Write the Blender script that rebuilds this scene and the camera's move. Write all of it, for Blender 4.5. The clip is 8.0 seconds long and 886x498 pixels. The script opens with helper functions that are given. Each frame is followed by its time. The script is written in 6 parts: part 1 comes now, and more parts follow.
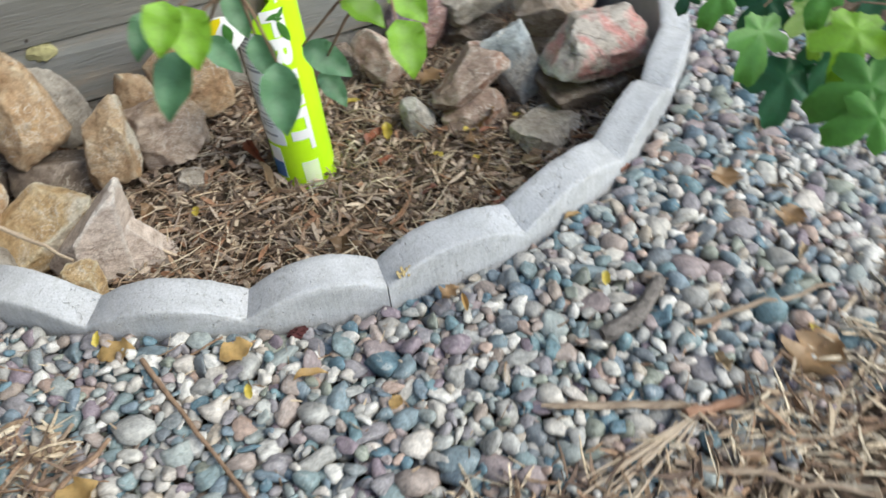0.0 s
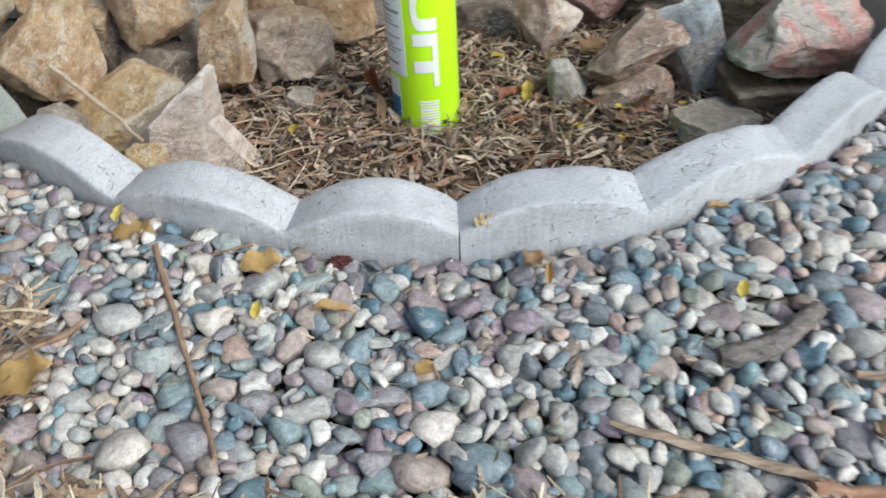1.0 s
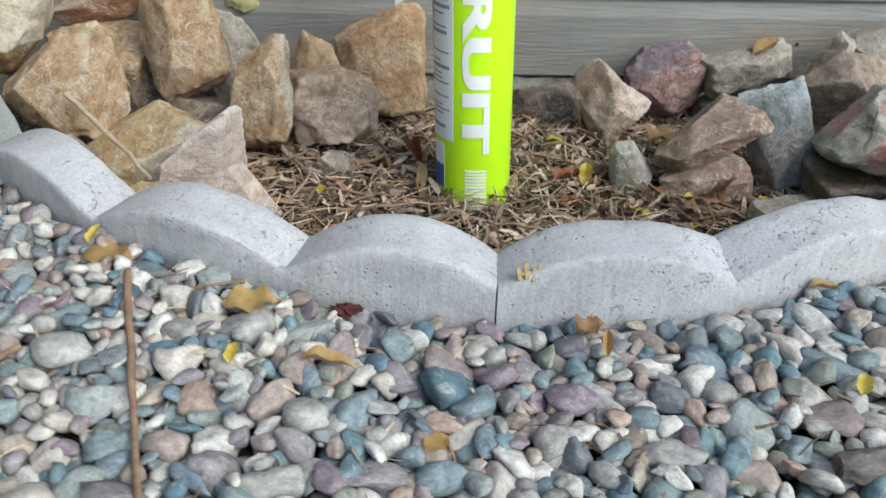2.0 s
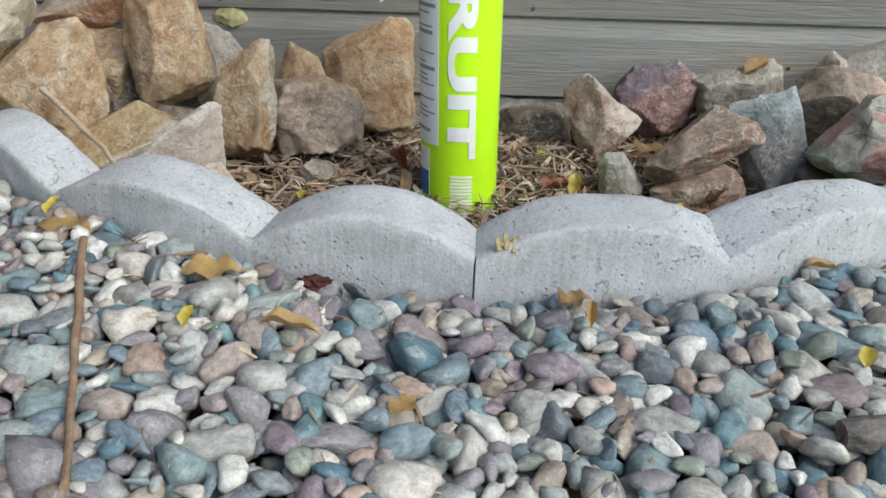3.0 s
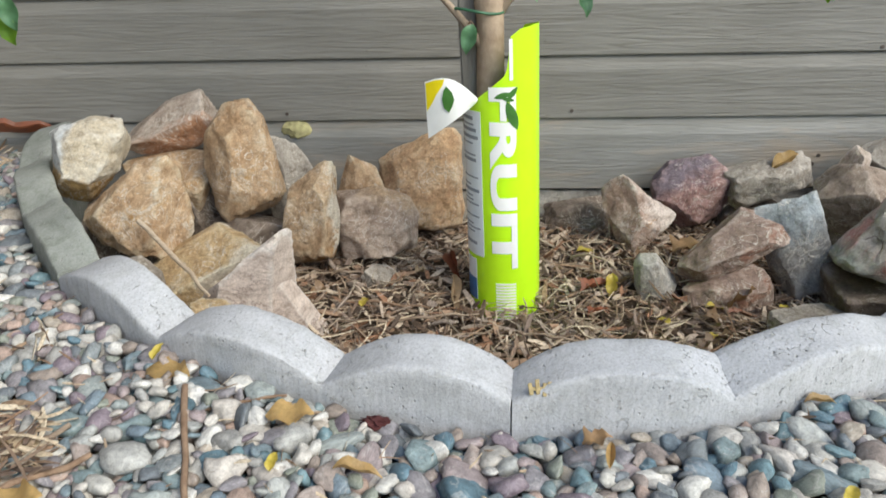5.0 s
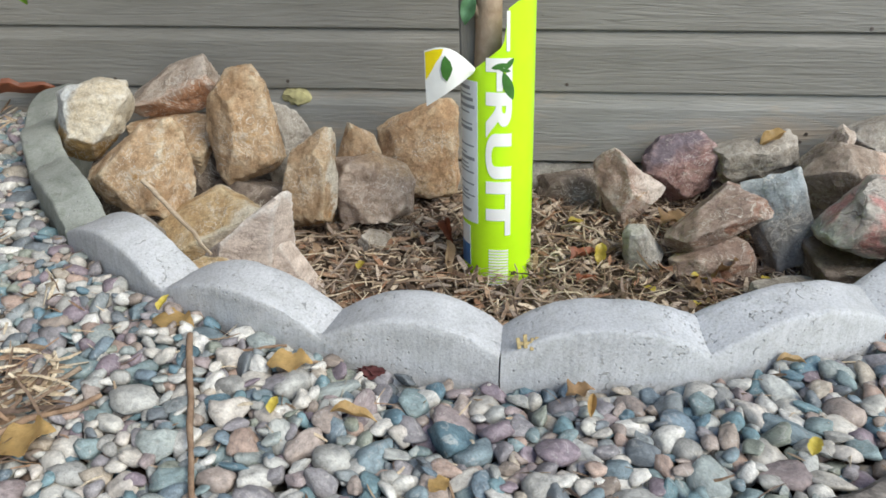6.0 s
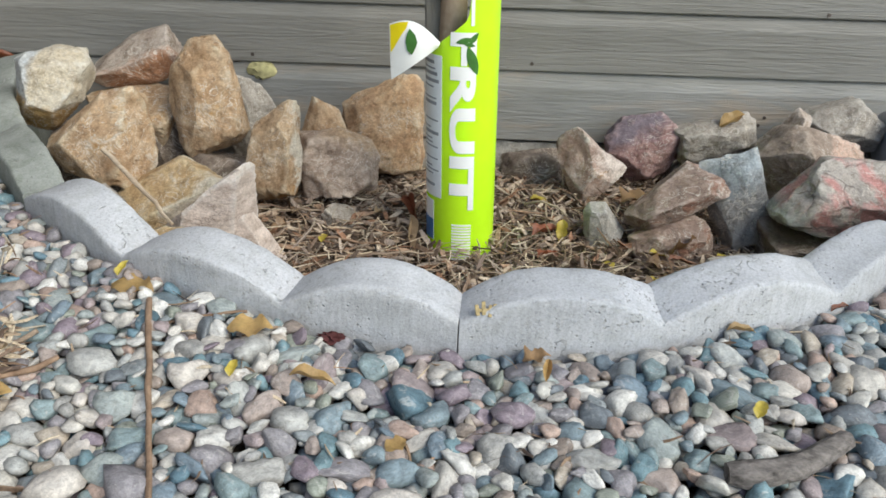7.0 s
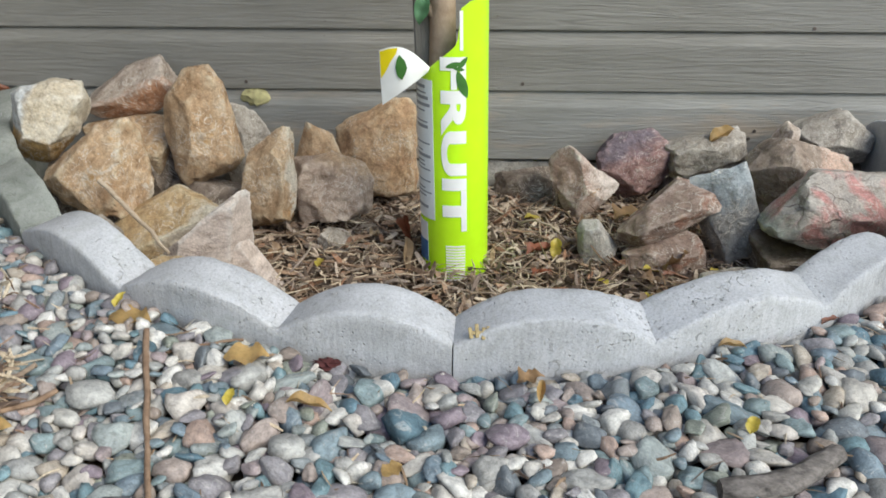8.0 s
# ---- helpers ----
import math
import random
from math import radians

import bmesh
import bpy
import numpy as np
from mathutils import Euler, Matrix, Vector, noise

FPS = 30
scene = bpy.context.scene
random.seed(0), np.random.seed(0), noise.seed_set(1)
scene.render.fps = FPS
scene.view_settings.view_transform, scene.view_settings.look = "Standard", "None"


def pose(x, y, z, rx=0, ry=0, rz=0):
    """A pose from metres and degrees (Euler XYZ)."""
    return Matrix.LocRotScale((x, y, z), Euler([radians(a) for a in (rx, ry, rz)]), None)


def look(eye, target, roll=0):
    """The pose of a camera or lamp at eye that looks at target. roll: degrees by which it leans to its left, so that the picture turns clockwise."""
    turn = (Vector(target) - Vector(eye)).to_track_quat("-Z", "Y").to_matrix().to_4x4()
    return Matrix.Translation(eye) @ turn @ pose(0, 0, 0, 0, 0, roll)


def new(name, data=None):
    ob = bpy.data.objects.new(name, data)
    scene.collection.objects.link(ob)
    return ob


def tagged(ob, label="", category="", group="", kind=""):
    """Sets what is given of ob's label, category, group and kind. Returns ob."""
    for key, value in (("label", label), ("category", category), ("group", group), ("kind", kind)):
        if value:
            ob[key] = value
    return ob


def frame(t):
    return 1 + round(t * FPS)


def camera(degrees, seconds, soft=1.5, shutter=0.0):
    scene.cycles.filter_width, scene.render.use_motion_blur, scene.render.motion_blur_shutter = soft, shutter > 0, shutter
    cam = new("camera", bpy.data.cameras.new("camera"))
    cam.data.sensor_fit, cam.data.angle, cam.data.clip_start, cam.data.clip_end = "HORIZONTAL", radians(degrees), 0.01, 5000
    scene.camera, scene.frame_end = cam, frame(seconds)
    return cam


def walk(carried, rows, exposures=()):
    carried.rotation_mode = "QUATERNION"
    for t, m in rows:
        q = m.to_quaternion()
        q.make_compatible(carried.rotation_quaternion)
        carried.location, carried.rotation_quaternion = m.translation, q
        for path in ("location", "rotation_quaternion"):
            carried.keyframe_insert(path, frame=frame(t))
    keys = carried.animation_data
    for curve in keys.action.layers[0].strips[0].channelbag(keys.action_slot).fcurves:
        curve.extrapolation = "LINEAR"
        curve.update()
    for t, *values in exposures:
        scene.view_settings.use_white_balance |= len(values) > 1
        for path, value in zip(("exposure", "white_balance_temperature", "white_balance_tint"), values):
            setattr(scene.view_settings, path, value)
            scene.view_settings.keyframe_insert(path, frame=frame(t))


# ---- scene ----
cam = camera(57.6, 8.0, soft=1.6, shutter=0.5)
PATH = [
    (0, (-0.175, -0.773, 0.865), (0.289, 0.594, -0.52), -5.9),
    (0.5, (-0.059, -0.722, 0.766), (0.164, 0.747, -0.572), -4.2),
    (1, (-0.071, -0.695, 0.62), (0.042, 0.822, -0.678), -2.0),
    (1.5, (-0.078, -0.633, 0.549), (-0.031, 0.982, -0.631), -0.9),
    (2, (-0.057, -0.609, 0.442), (-0.036, 1.117, -0.569), 1.0),
    (2.2, (-0.046, -0.616, 0.414), (-0.04, 1.139, -0.545), 1.4),
    (3.3, (-0.037, -0.609, 0.344), (0.0, 1.201, -0.508), 1.9),
    (3.5, (-0.04, -0.607, 0.375), (-0.014, 1.21, -0.46), 1.3),
    (4, (-0.031, -0.603, 0.479), (-0.06, 1.232, -0.315), -0.8),
    (4.5, (-0.018, -0.65, 0.512), (-0.103, 1.204, -0.234), -1.3),
    (5, (-0.018, -0.673, 0.509), (-0.142, 1.153, -0.298), -1.6),
    (6.5, (-0.014, -0.733, 0.51), (-0.089, 1.066, -0.362), 1.1),
    (7, (-0.009, -0.735, 0.496), (-0.034, 1.056, -0.393), 1.8),
    (7.5, (-0.004, -0.736, 0.498), (-0.01, 1.06, -0.383), 1.8),
    (8, (0.0, -0.741, 0.509), (-0.027, 1.067, -0.344), 0.3),
]
walk(cam, [(t, look(eye, target, roll)) for t, eye, target, roll in PATH], exposures=[(0.0, 0.97, 6630, 3.2), (1.0, 0.92, 6430, 3.5), (2.0, 0.83, 6440, 3.0), (3.5, 0.70, 6600, 2.5), (4.2, 0.86, 6720, 4.5), (5.0, 0.90, 6700, 4.5), (6.5, 0.86, 6600, 4.0), (8.0, 0.81, 6600, 4.0)])

# ---------------- light ----------------
world = bpy.data.worlds.new("sky")
scene.world = world
world.use_nodes = True
wn = world.node_tree
sky = wn.nodes.new("ShaderNodeTexSky")
sky.sky_type, sky.sun_disc = "NISHITA", False
SUN_EL, SUN_AZ = 42.0, 130.0          # azimuth: degrees clockwise from +y
sky.sun_elevation, sky.sun_rotation = radians(SUN_EL), radians(SUN_AZ)
wn.nodes["Background"].inputs["Strength"].default_value = 0.165
wn.links.new(sky.outputs[0], wn.nodes["Background"].inputs[0])
sun = new("sun", bpy.data.lights.new("sun", "SUN"))
sun.data.energy, sun.data.angle, sun.data.color = 1.75, radians(38), (1.0, 0.925, 0.81)
_az, _el = radians(SUN_AZ), radians(SUN_EL)
sun.matrix_world = look((math.sin(_az) * math.cos(_el) * 5, math.cos(_az) * math.cos(_el) * 5, math.sin(_el) * 5), (0, 0, 0))


# ---------------- material helpers ----------------
class Mat:
    """A small wrapper for building node materials."""

    def __init__(self, name, rough=0.8, metal=0.0, spec=0.4):
        self.m = bpy.data.materials.new(name)
        self.m.use_nodes = True
        self.t = self.m.node_tree
        self.b = self.t.nodes["Principled BSDF"]
        self.b.inputs["Roughness"].default_value = rough
        self.b.inputs["Metallic"].default_value = metal
        self.b.inputs["Specular IOR Level"].default_value = spec
        self.co = self.t.nodes.new("ShaderNodeTexCoord")

    def n(self, kind, **kw):
        node = self.t.nodes.new(kind)
        for k, v in kw.items():
            node.inputs[k].default_value = v
        return node

    def link(self, a, b):
        self.t.links.new(a, b)

    def coords(self, scale=(1, 1, 1), source="Object"):
        mp = self.n("ShaderNodeMapping")
        mp.inputs["Scale"].default_value = scale
        self.link(self.co.outputs[source], mp.inputs["Vector"])
        return mp.outputs[0]

    def noise(self, scale, detail=4.0, rough=0.55, vec=None, dist=0.0):
        nz = self.n("ShaderNodeTexNoise", Scale=scale, Detail=detail, Roughness=rough, Distortion=dist)
        self.link(vec if vec is not None else self.co.outputs["Object"], nz.inputs["Vector"])
        return nz.outputs["Fac"]

    def ramp(self, fac, stops, mode="LINEAR"):
        r = self.n("ShaderNodeValToRGB")
        r.color_ramp.interpolation = mode
        el = r.color_ramp.elements
        while len(el) < len(stops):
            el.new(0.5)
        for e, (p, c) in zip(el, stops):
            e.position, e.color = p, (*c, 1) if len(c) == 3 else c
        self.link(fac, r.inputs[0])
        return r.outputs[0]

    def mix(self, fac, a, b, mode="MIX"):
        mx = self.t.nodes.new("ShaderNodeMix")
        mx.data_type, mx.blend_type = "RGBA", mode
        for sock, v in ((mx.inputs["Factor"], fac), (mx.inputs["A"], a), (mx.inputs["B"], b)):
            if isinstance(v, bpy.types.NodeSocket):
                self.link(v, sock)
            elif isinstance(v, (int, float)):
                sock.default_value = v
            else:
                sock.default_value = (*v, 1)
        return mx.outputs["Result"]

    def color(self, sock):
        self.link(sock, self.b.inputs["Base Color"])
        return self

    def bump(self, height, strength=0.5, distance=0.003):
        bp = self.n("ShaderNodeBump", Strength=strength, Distance=distance)
        self.link(height, bp.inputs["Height"])
        old = self.b.inputs["Normal"].links
        if old:
            self.link(old[0].from_socket, bp.inputs["Normal"])
        self.link(bp.outputs[0], self.b.inputs["Normal"])
        return self


def plain(name, c, rough=0.6, var=0.15, scale=60, metal=0.0, spec=0.4):
    m = Mat(name, rough, metal, spec)
    lo, hi = tuple(v * (1 - var) for v in c), tuple(min(1, v * (1 + var)) for v in c)
    m.color(m.ramp(m.noise(scale), [(0.3, lo), (0.7, hi)]))
    return m.m


def mat_concrete(name="concrete", lo=(0.425, 0.432, 0.452), hi=(0.55, 0.558, 0.582), stain=(0.86, 0.86, 0.84)):
    m = Mat(name, 0.9, spec=0.25)
    big = m.ramp(m.noise(9, 6, 0.65), [(0.3, lo), (0.7, hi)])
    blot = m.ramp(m.noise(34, 5, 0.7, None, 1.0), [(0.34, stain), (0.52, (1, 1, 1))])
    fine = m.ramp(m.noise(420, 3), [(0.30, (0.78, 0.78, 0.78)), (0.55, (1, 1, 1))])
    streak = m.ramp(m.noise(1.0, 3, vec=m.coords((260, 260, 25))), [(0.35, (0.88, 0.88, 0.88)), (0.65, (1, 1, 1))])
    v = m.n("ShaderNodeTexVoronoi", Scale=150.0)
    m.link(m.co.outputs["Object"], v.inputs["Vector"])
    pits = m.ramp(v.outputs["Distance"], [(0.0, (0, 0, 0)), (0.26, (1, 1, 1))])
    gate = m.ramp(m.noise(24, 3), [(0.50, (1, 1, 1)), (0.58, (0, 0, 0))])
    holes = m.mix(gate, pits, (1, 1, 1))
    crumbs = m.ramp(m.noise(75, 5, 0.75, None, 1.2), [(0.60, (1, 1, 1)), (0.66, (0, 0, 0))])
    crumbs = m.mix(m.ramp(m.noise(11, 2), [(0.46, (0, 0, 0)), (0.56, (1, 1, 1))]), (1, 1, 1), crumbs)
    col = m.mix(1.0, m.mix(1.0, m.mix(1.0, big, blot, "MULTIPLY"), fine, "MULTIPLY"), streak, "MULTIPLY")
    col = m.mix(crumbs, (0.40, 0.40, 0.40), col)
    # pits get a darker colour besides the bump, painting in their shade
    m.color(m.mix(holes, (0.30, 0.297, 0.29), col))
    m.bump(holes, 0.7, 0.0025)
    m.bump(crumbs, 0.7, 0.003)
    m.bump(m.noise(300, 4), 0.5, 0.0015)
    m.bump(m.noise(45, 4), 0.3, 0.003)
    return m.m


def mat_rock(name, a, b, c, scale=14.0, vein=(0.75, 0.7, 0.62), band=1.0, patches=(), cracks=0.0):
    """Broken stone. patches: colour, direction, offset and softness in metres of a layer of another colour; direction None: blotches."""
    m = Mat(name, 0.64, spec=0.45)
    vec = m.coords((1, 1, band))
    base = m.ramp(m.noise(scale, 6, 0.62, vec, 0.8), [(0.3, a), (0.5, b), (0.68, c)])
    for k, (colour, way, offset, soft) in enumerate(patches):
        if way is None:
            mask = m.ramp(m.noise(scale * 0.9 + 3 * k, 4, 0.6, vec, 0.6), [(offset, (0, 0, 0)), (offset + soft, (1, 1, 1))])
        else:
            dot = m.n("ShaderNodeVectorMath")
            dot.operation = "DOT_PRODUCT"
            dot.inputs[1].default_value = Vector(way).normalized()
            m.link(m.co.outputs["Object"], dot.inputs[0])
            wav = m.n("ShaderNodeMath")
            wav.operation = "MULTIPLY_ADD"
            m.link(m.noise(28, 5, 0.65), wav.inputs[0])
            wav.inputs[1].default_value = 0.05
            m.link(dot.outputs["Value"], wav.inputs[2])
            rng = m.n("ShaderNodeMapRange")
            rng.inputs["From Min"].default_value = offset + 0.025
            rng.inputs["From Max"].default_value = offset + 0.025 + soft
            m.link(wav.outputs[0], rng.inputs["Value"])
            mask = rng.outputs[0]
        base = m.mix(mask, base, colour)
    dark = m.ramp(m.noise(scale * 5, 6, 0.7, vec), [(0.3, (0.55, 0.50, 0.46)), (0.50, (1, 1, 1)), (0.75, (1.12, 1.12, 1.12))])
    col = m.mix(1.0, base, dark, "MULTIPLY")
    vn = m.ramp(m.noise(scale * 1.6, 3, 0.6, vec, 2.5), [(0.472, (0, 0, 0)), (0.5, (1, 1, 1)), (0.528, (0, 0, 0))])
    vgate = m.ramp(m.noise(scale * 0.8, 2, 0.5, vec), [(0.42, (0, 0, 0)), (0.58, (0.85, 0.85, 0.85))])
    col = m.mix(m.mix(1.0, vn, vgate, "MULTIPLY"), col, vein)
    grit = m.ramp(m.noise(300, 2), [(0.4, (0.82, 0.81, 0.80)), (0.65, (1.05, 1.05, 1.05))])
    col = m.mix(1.0, col, grit, "MULTIPLY")
    wob = m.n("ShaderNodeTexNoise", Scale=scale * 1.5, Detail=4.0)
    m.link(vec, wob.inputs["Vector"])
    shift = m.mix(0.09, vec, wob.outputs["Color"])
    if cracks:
        ck = m.n("ShaderNodeTexVoronoi", Scale=cracks)
        ck.feature = "DISTANCE_TO_EDGE"
        m.link(shift, ck.inputs["Vector"])
        line = m.ramp(ck.outputs["Distance"], [(0.0, (0, 0, 0)), (0.03, (1, 1, 1))])
        line = m.mix(m.ramp(m.noise(scale * 1.3, 3), [(0.42, (0, 0, 0)), (0.58, (1, 1, 1))]), line, (1, 1, 1))
        col = m.mix(line, (0.27, 0.22, 0.20), col)
        m.bump(line, 0.8, 0.004)
    # ridges are paled in the colour, painted highlights along the stone's edges
    geo = m.n("ShaderNodeNewGeometry")
    worn_or_lit = m.ramp(geo.outputs["Pointiness"], [(0.515, (0, 0, 0)), (0.56, (0.55, 0.55, 0.55))])
    col = m.mix(m.mix(1.0, worn_or_lit, m.ramp(m.noise(60, 4, 0.7), [(0.4, (0.2, 0.2, 0.2)), (0.6, (1, 1, 1))]), "MULTIPLY"), col, tuple(min(0.78, v * 1.25 + 0.06) for v in c))
    m.color(col)
    chip = m.n("ShaderNodeTexVoronoi", Scale=scale * 1.7)
    m.link(shift, chip.inputs["Vector"])
    m.bump(chip.outputs["Distance"], 0.30, 0.012)
    m.bump(m.noise(scale * 3.2, 10, 0.74, vec, 0.6), 1.0, 0.010)
    m.bump(m.noise(200, 5, 0.65), 0.55, 0.002)
    return m.m


PEBBLE_COLOURS = [
    (0.178, 0.231, 0.260), (0.260, 0.248, 0.264), (0.371, 0.371, 0.359), (0.329, 0.276, 0.251), (0.197, 0.258, 0.270),
    (0.311, 0.307, 0.294), (0.160, 0.209, 0.250), (0.462, 0.441, 0.408), (0.227, 0.215, 0.232), (0.282, 0.315, 0.310),
    (0.375, 0.330, 0.277), (0.235, 0.260, 0.272), (0.565, 0.557, 0.533), (0.298, 0.249, 0.253),
    (0.115, 0.190, 0.235), (0.150, 0.235, 0.265), (0.220, 0.180, 0.210), (0.155, 0.175, 0.195), (0.400, 0.300, 0.255), (0.240, 0.262, 0.225), (0.450, 0.440, 0.410), (0.270, 0.225, 0.195),
    (0.580, 0.570, 0.540), (0.350, 0.360, 0.350), (0.500, 0.465, 0.430),
]


def mat_pebble(name, joined):
    m = Mat(name, 0.62, spec=0.4)
    if joined:
        g = m.n("ShaderNodeNewGeometry")
        n = len(PEBBLE_COLOURS)
        base = m.ramp(g.outputs["Random Per Island"], [(i / n, c) for i, c in enumerate(PEBBLE_COLOURS)], "CONSTANT")
        vec, k = m.co.outputs["Object"], 1.0
    else:
        oi = m.n("ShaderNodeObjectInfo")
        base = oi.outputs["Color"]
        add = m.n("ShaderNodeVectorMath")
        mul = m.n("ShaderNodeVectorMath")
        mul.operation = "SCALE"
        mul.inputs[0].default_value = (37, 23, 51)
        m.link(oi.outputs["Random"], mul.inputs["Scale"])
        m.link(m.co.outputs["Object"], add.inputs[0])
        m.link(mul.outputs[0], add.inputs[1])
        vec, k = add.outputs[0], 0.014
    mott = m.ramp(m.noise(95 * k, 5, 0.6, vec, 0.6), [(0.3, (0.68, 0.68, 0.69)), (0.65, (1.22, 1.21, 1.19))])
    col = m.mix(1.0, base, mott, "MULTIPLY")
    fleck = m.ramp(m.noise(260 * k, 5, 0.7, vec, 0.8), [(0.33, (0.70, 0.69, 0.68)), (0.5, (1, 1, 1)), (0.68, (1.14, 1.14, 1.13))])
    col = m.mix(1.0, col, fleck, "MULTIPLY")
    pale = m.ramp(m.noise(70 * k, 4, 0.7, vec, 2.0), [(0.57, (0, 0, 0)), (0.66, (0.42, 0.42, 0.42))])
    col = m.mix(pale, col, (0.52, 0.50, 0.47))
    speck = m.ramp(m.noise(700 * k, 2, 0.5, vec), [(0.35, (0.86, 0.86, 0.86)), (0.5, (1, 1, 1))])
    m.color(m.mix(1.0, col, speck, "MULTIPLY"))
    m.bump(m.noise(190 * k, 6, 0.65, vec), 0.40 if joined else 0.22, 0.002 if joined else 0.1)
    return m.m


def mat_chips(name, cols):
    m = Mat(name, 0.85, spec=0.25)
    g = m.n("ShaderNodeNewGeometry")
    n = len(cols)
    base = m.ramp(g.outputs["Random Per Island"], [(i / n, c) for i, c in enumerate(cols)], "CONSTANT")
    grain = m.ramp(m.noise(220, 4, 0.6), [(0.3, (0.6, 0.58, 0.55)), (0.65, (1.15, 1.13, 1.1))])
    m.color(m.mix(1.0, base, grain, "MULTIPLY"))
    m.bump(m.noise(350, 3), 0.5, 0.001)
    return m.m


def mat_soil():
    m = Mat("soil", 0.95, spec=0.15)
    c = m.ramp(m.noise(22, 8, 0.7), [(0.3, (0.06, 0.045, 0.034)), (0.5, (0.13, 0.098, 0.072)), (0.7, (0.21, 0.165, 0.12))])
    m.color(c)
    m.bump(m.noise(60, 8, 0.7), 1.0, 0.02)
    return m.m


def mat_siding(name="siding_paint", lo=(0.180, 0.174, 0.161), hi=(0.230, 0.223, 0.208), bare=0.0):
    """Painted lap siding with pressed wood grain; bare: share where the paint has weathered to brown wood."""
    m = Mat(name, 0.55, spec=0.35)
    worn_or_lit = m.ramp(m.noise(3.5, 6, 0.6, m.coords((1, 1, 3))), [(0.3, lo), (0.7, hi)])
    dirt = m.ramp(m.noise(1.5, 5, 0.65, m.coords((2.2, 30, 60))), [(0.3, (0.88, 0.87, 0.85)), (0.6, (1, 1, 1))])
    oi = m.n("ShaderNodeObjectInfo")
    each = m.ramp(oi.outputs["Random"], [(0, (0.95, 0.95, 0.95)), (1, (1.05, 1.05, 1.04))])
    col = m.mix(1.0, m.mix(1.0, worn_or_lit, dirt, "MULTIPLY"), each, "MULTIPLY")
    grain = m.noise(1.0, 4, 0.55, m.coords((4, 30, 70)), 3.0)
    lines = m.ramp(grain, [(0.34, (0.90, 0.895, 0.89)), (0.48, (1, 1, 1))])
    col = m.mix(1.0, col, lines, "MULTIPLY")
    spots = m.ramp(m.noise(55, 3, 0.6, m.coords((0.5, 1, 1.6))), [(0.70, (1, 1, 1)), (0.76, (0.62, 0.60, 0.57))])
    col = m.mix(1.0, col, spots, "MULTIPLY")
    if bare:
        gone = m.ramp(m.noise(4.0, 5, 0.65, m.coords((0.7, 4, 4)), 0.5), [(0.56 - bare * 0.2, (0, 0, 0)), (0.70 - bare * 0.2, (0.7, 0.7, 0.7))])
        col = m.mix(gone, col, (0.33, 0.27, 0.21))
    m.color(col)
    m.bump(grain, 0.7, 0.004)
    m.bump(m.noise(2.0, 3, 0.6, m.coords((16, 90, 160))), 0.28, 0.0015)
    return m.m


def mat_bark(name, a, b, sc=(60, 60, 12)):
    m = Mat(name, 0.8, spec=0.25)
    vec = m.coords(sc)
    m.color(m.ramp(m.noise(1.0, 6, 0.65, vec), [(0.3, a), (0.7, b)]))
    m.bump(m.noise(2.0, 5, 0.6, vec), 0.7, 0.003)
    return m.m


def mat_leaf(name, c, glow):
    m = Mat(name, 0.36, spec=0.6)
    oi = m.n("ShaderNodeObjectInfo")
    tone = m.ramp(oi.outputs["Random"], [(0, tuple(v * 0.75 for v in c)), (1, tuple(v * 1.25 for v in c))])
    vein = m.ramp(m.noise(16, 4, 0.6, m.coords((1, 3, 1))), [(0.35, (0.85, 0.87, 0.8)), (0.65, (1.08, 1.06, 1.0))])
    blot = m.ramp(m.noise(5.0, 5, 0.7, None, 0.6), [(0.34, (0.72, 0.70, 0.66)), (0.52, (1, 1, 1)), (0.72, (1.15, 1.12, 1.05))])
    col = m.mix(1.0, m.mix(1.0, tone, vein, "MULTIPLY"), blot, "MULTIPLY")
    m.color(col)
    tr = m.n("ShaderNodeBsdfTranslucent")
    tr.inputs["Color"].default_value = (*glow, 1)
    ms = m.n("ShaderNodeMixShader", Fac=0.35)
    m.link(m.b.outputs[0], ms.inputs[1])
    m.link(tr.outputs[0], ms.inputs[2])
    m.link(ms.outputs[0], m.t.nodes["Material Output"].inputs["Surface"])
    m.bump(m.noise(260, 2), 0.25, 0.001)
    return m.m


# Darker, greener copy of the concrete: the far block's shade is painted in.
CONCRETE_OLD_SHADED = mat_concrete("weathered_shaded_concrete", (0.22, 0.235, 0.215), (0.35, 0.365, 0.34), (0.78, 0.80, 0.76))
SIDING_LOW = mat_siding("weathered_siding_paint", (0.195, 0.193, 0.185), (0.262, 0.258, 0.247), 0.22)
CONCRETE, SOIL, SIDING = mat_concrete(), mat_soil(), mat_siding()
PEBBLE, PEBBLES = mat_pebble("pebble_stone", False), mat_pebble("pebble_stones", True)
MULCH = mat_chips("mulch_bark", [(0.125, 0.090, 0.068), (0.27, 0.20, 0.155), (0.40, 0.315, 0.245), (0.52, 0.43, 0.34), (0.21, 0.165, 0.14), (0.34, 0.235, 0.165),
                                 (0.45, 0.375, 0.315), (0.60, 0.51, 0.41), (0.16, 0.115, 0.088), (0.30, 0.17, 0.11), (0.36, 0.30, 0.26), (0.10, 0.075, 0.06)])
STRAW = mat_chips("dry_straw", [(0.52, 0.43, 0.32), (0.38, 0.295, 0.215), (0.44, 0.385, 0.31), (0.25, 0.18, 0.125), (0.62, 0.54, 0.42), (0.19, 0.135, 0.10), (0.33, 0.22, 0.15), (0.14, 0.10, 0.08)])
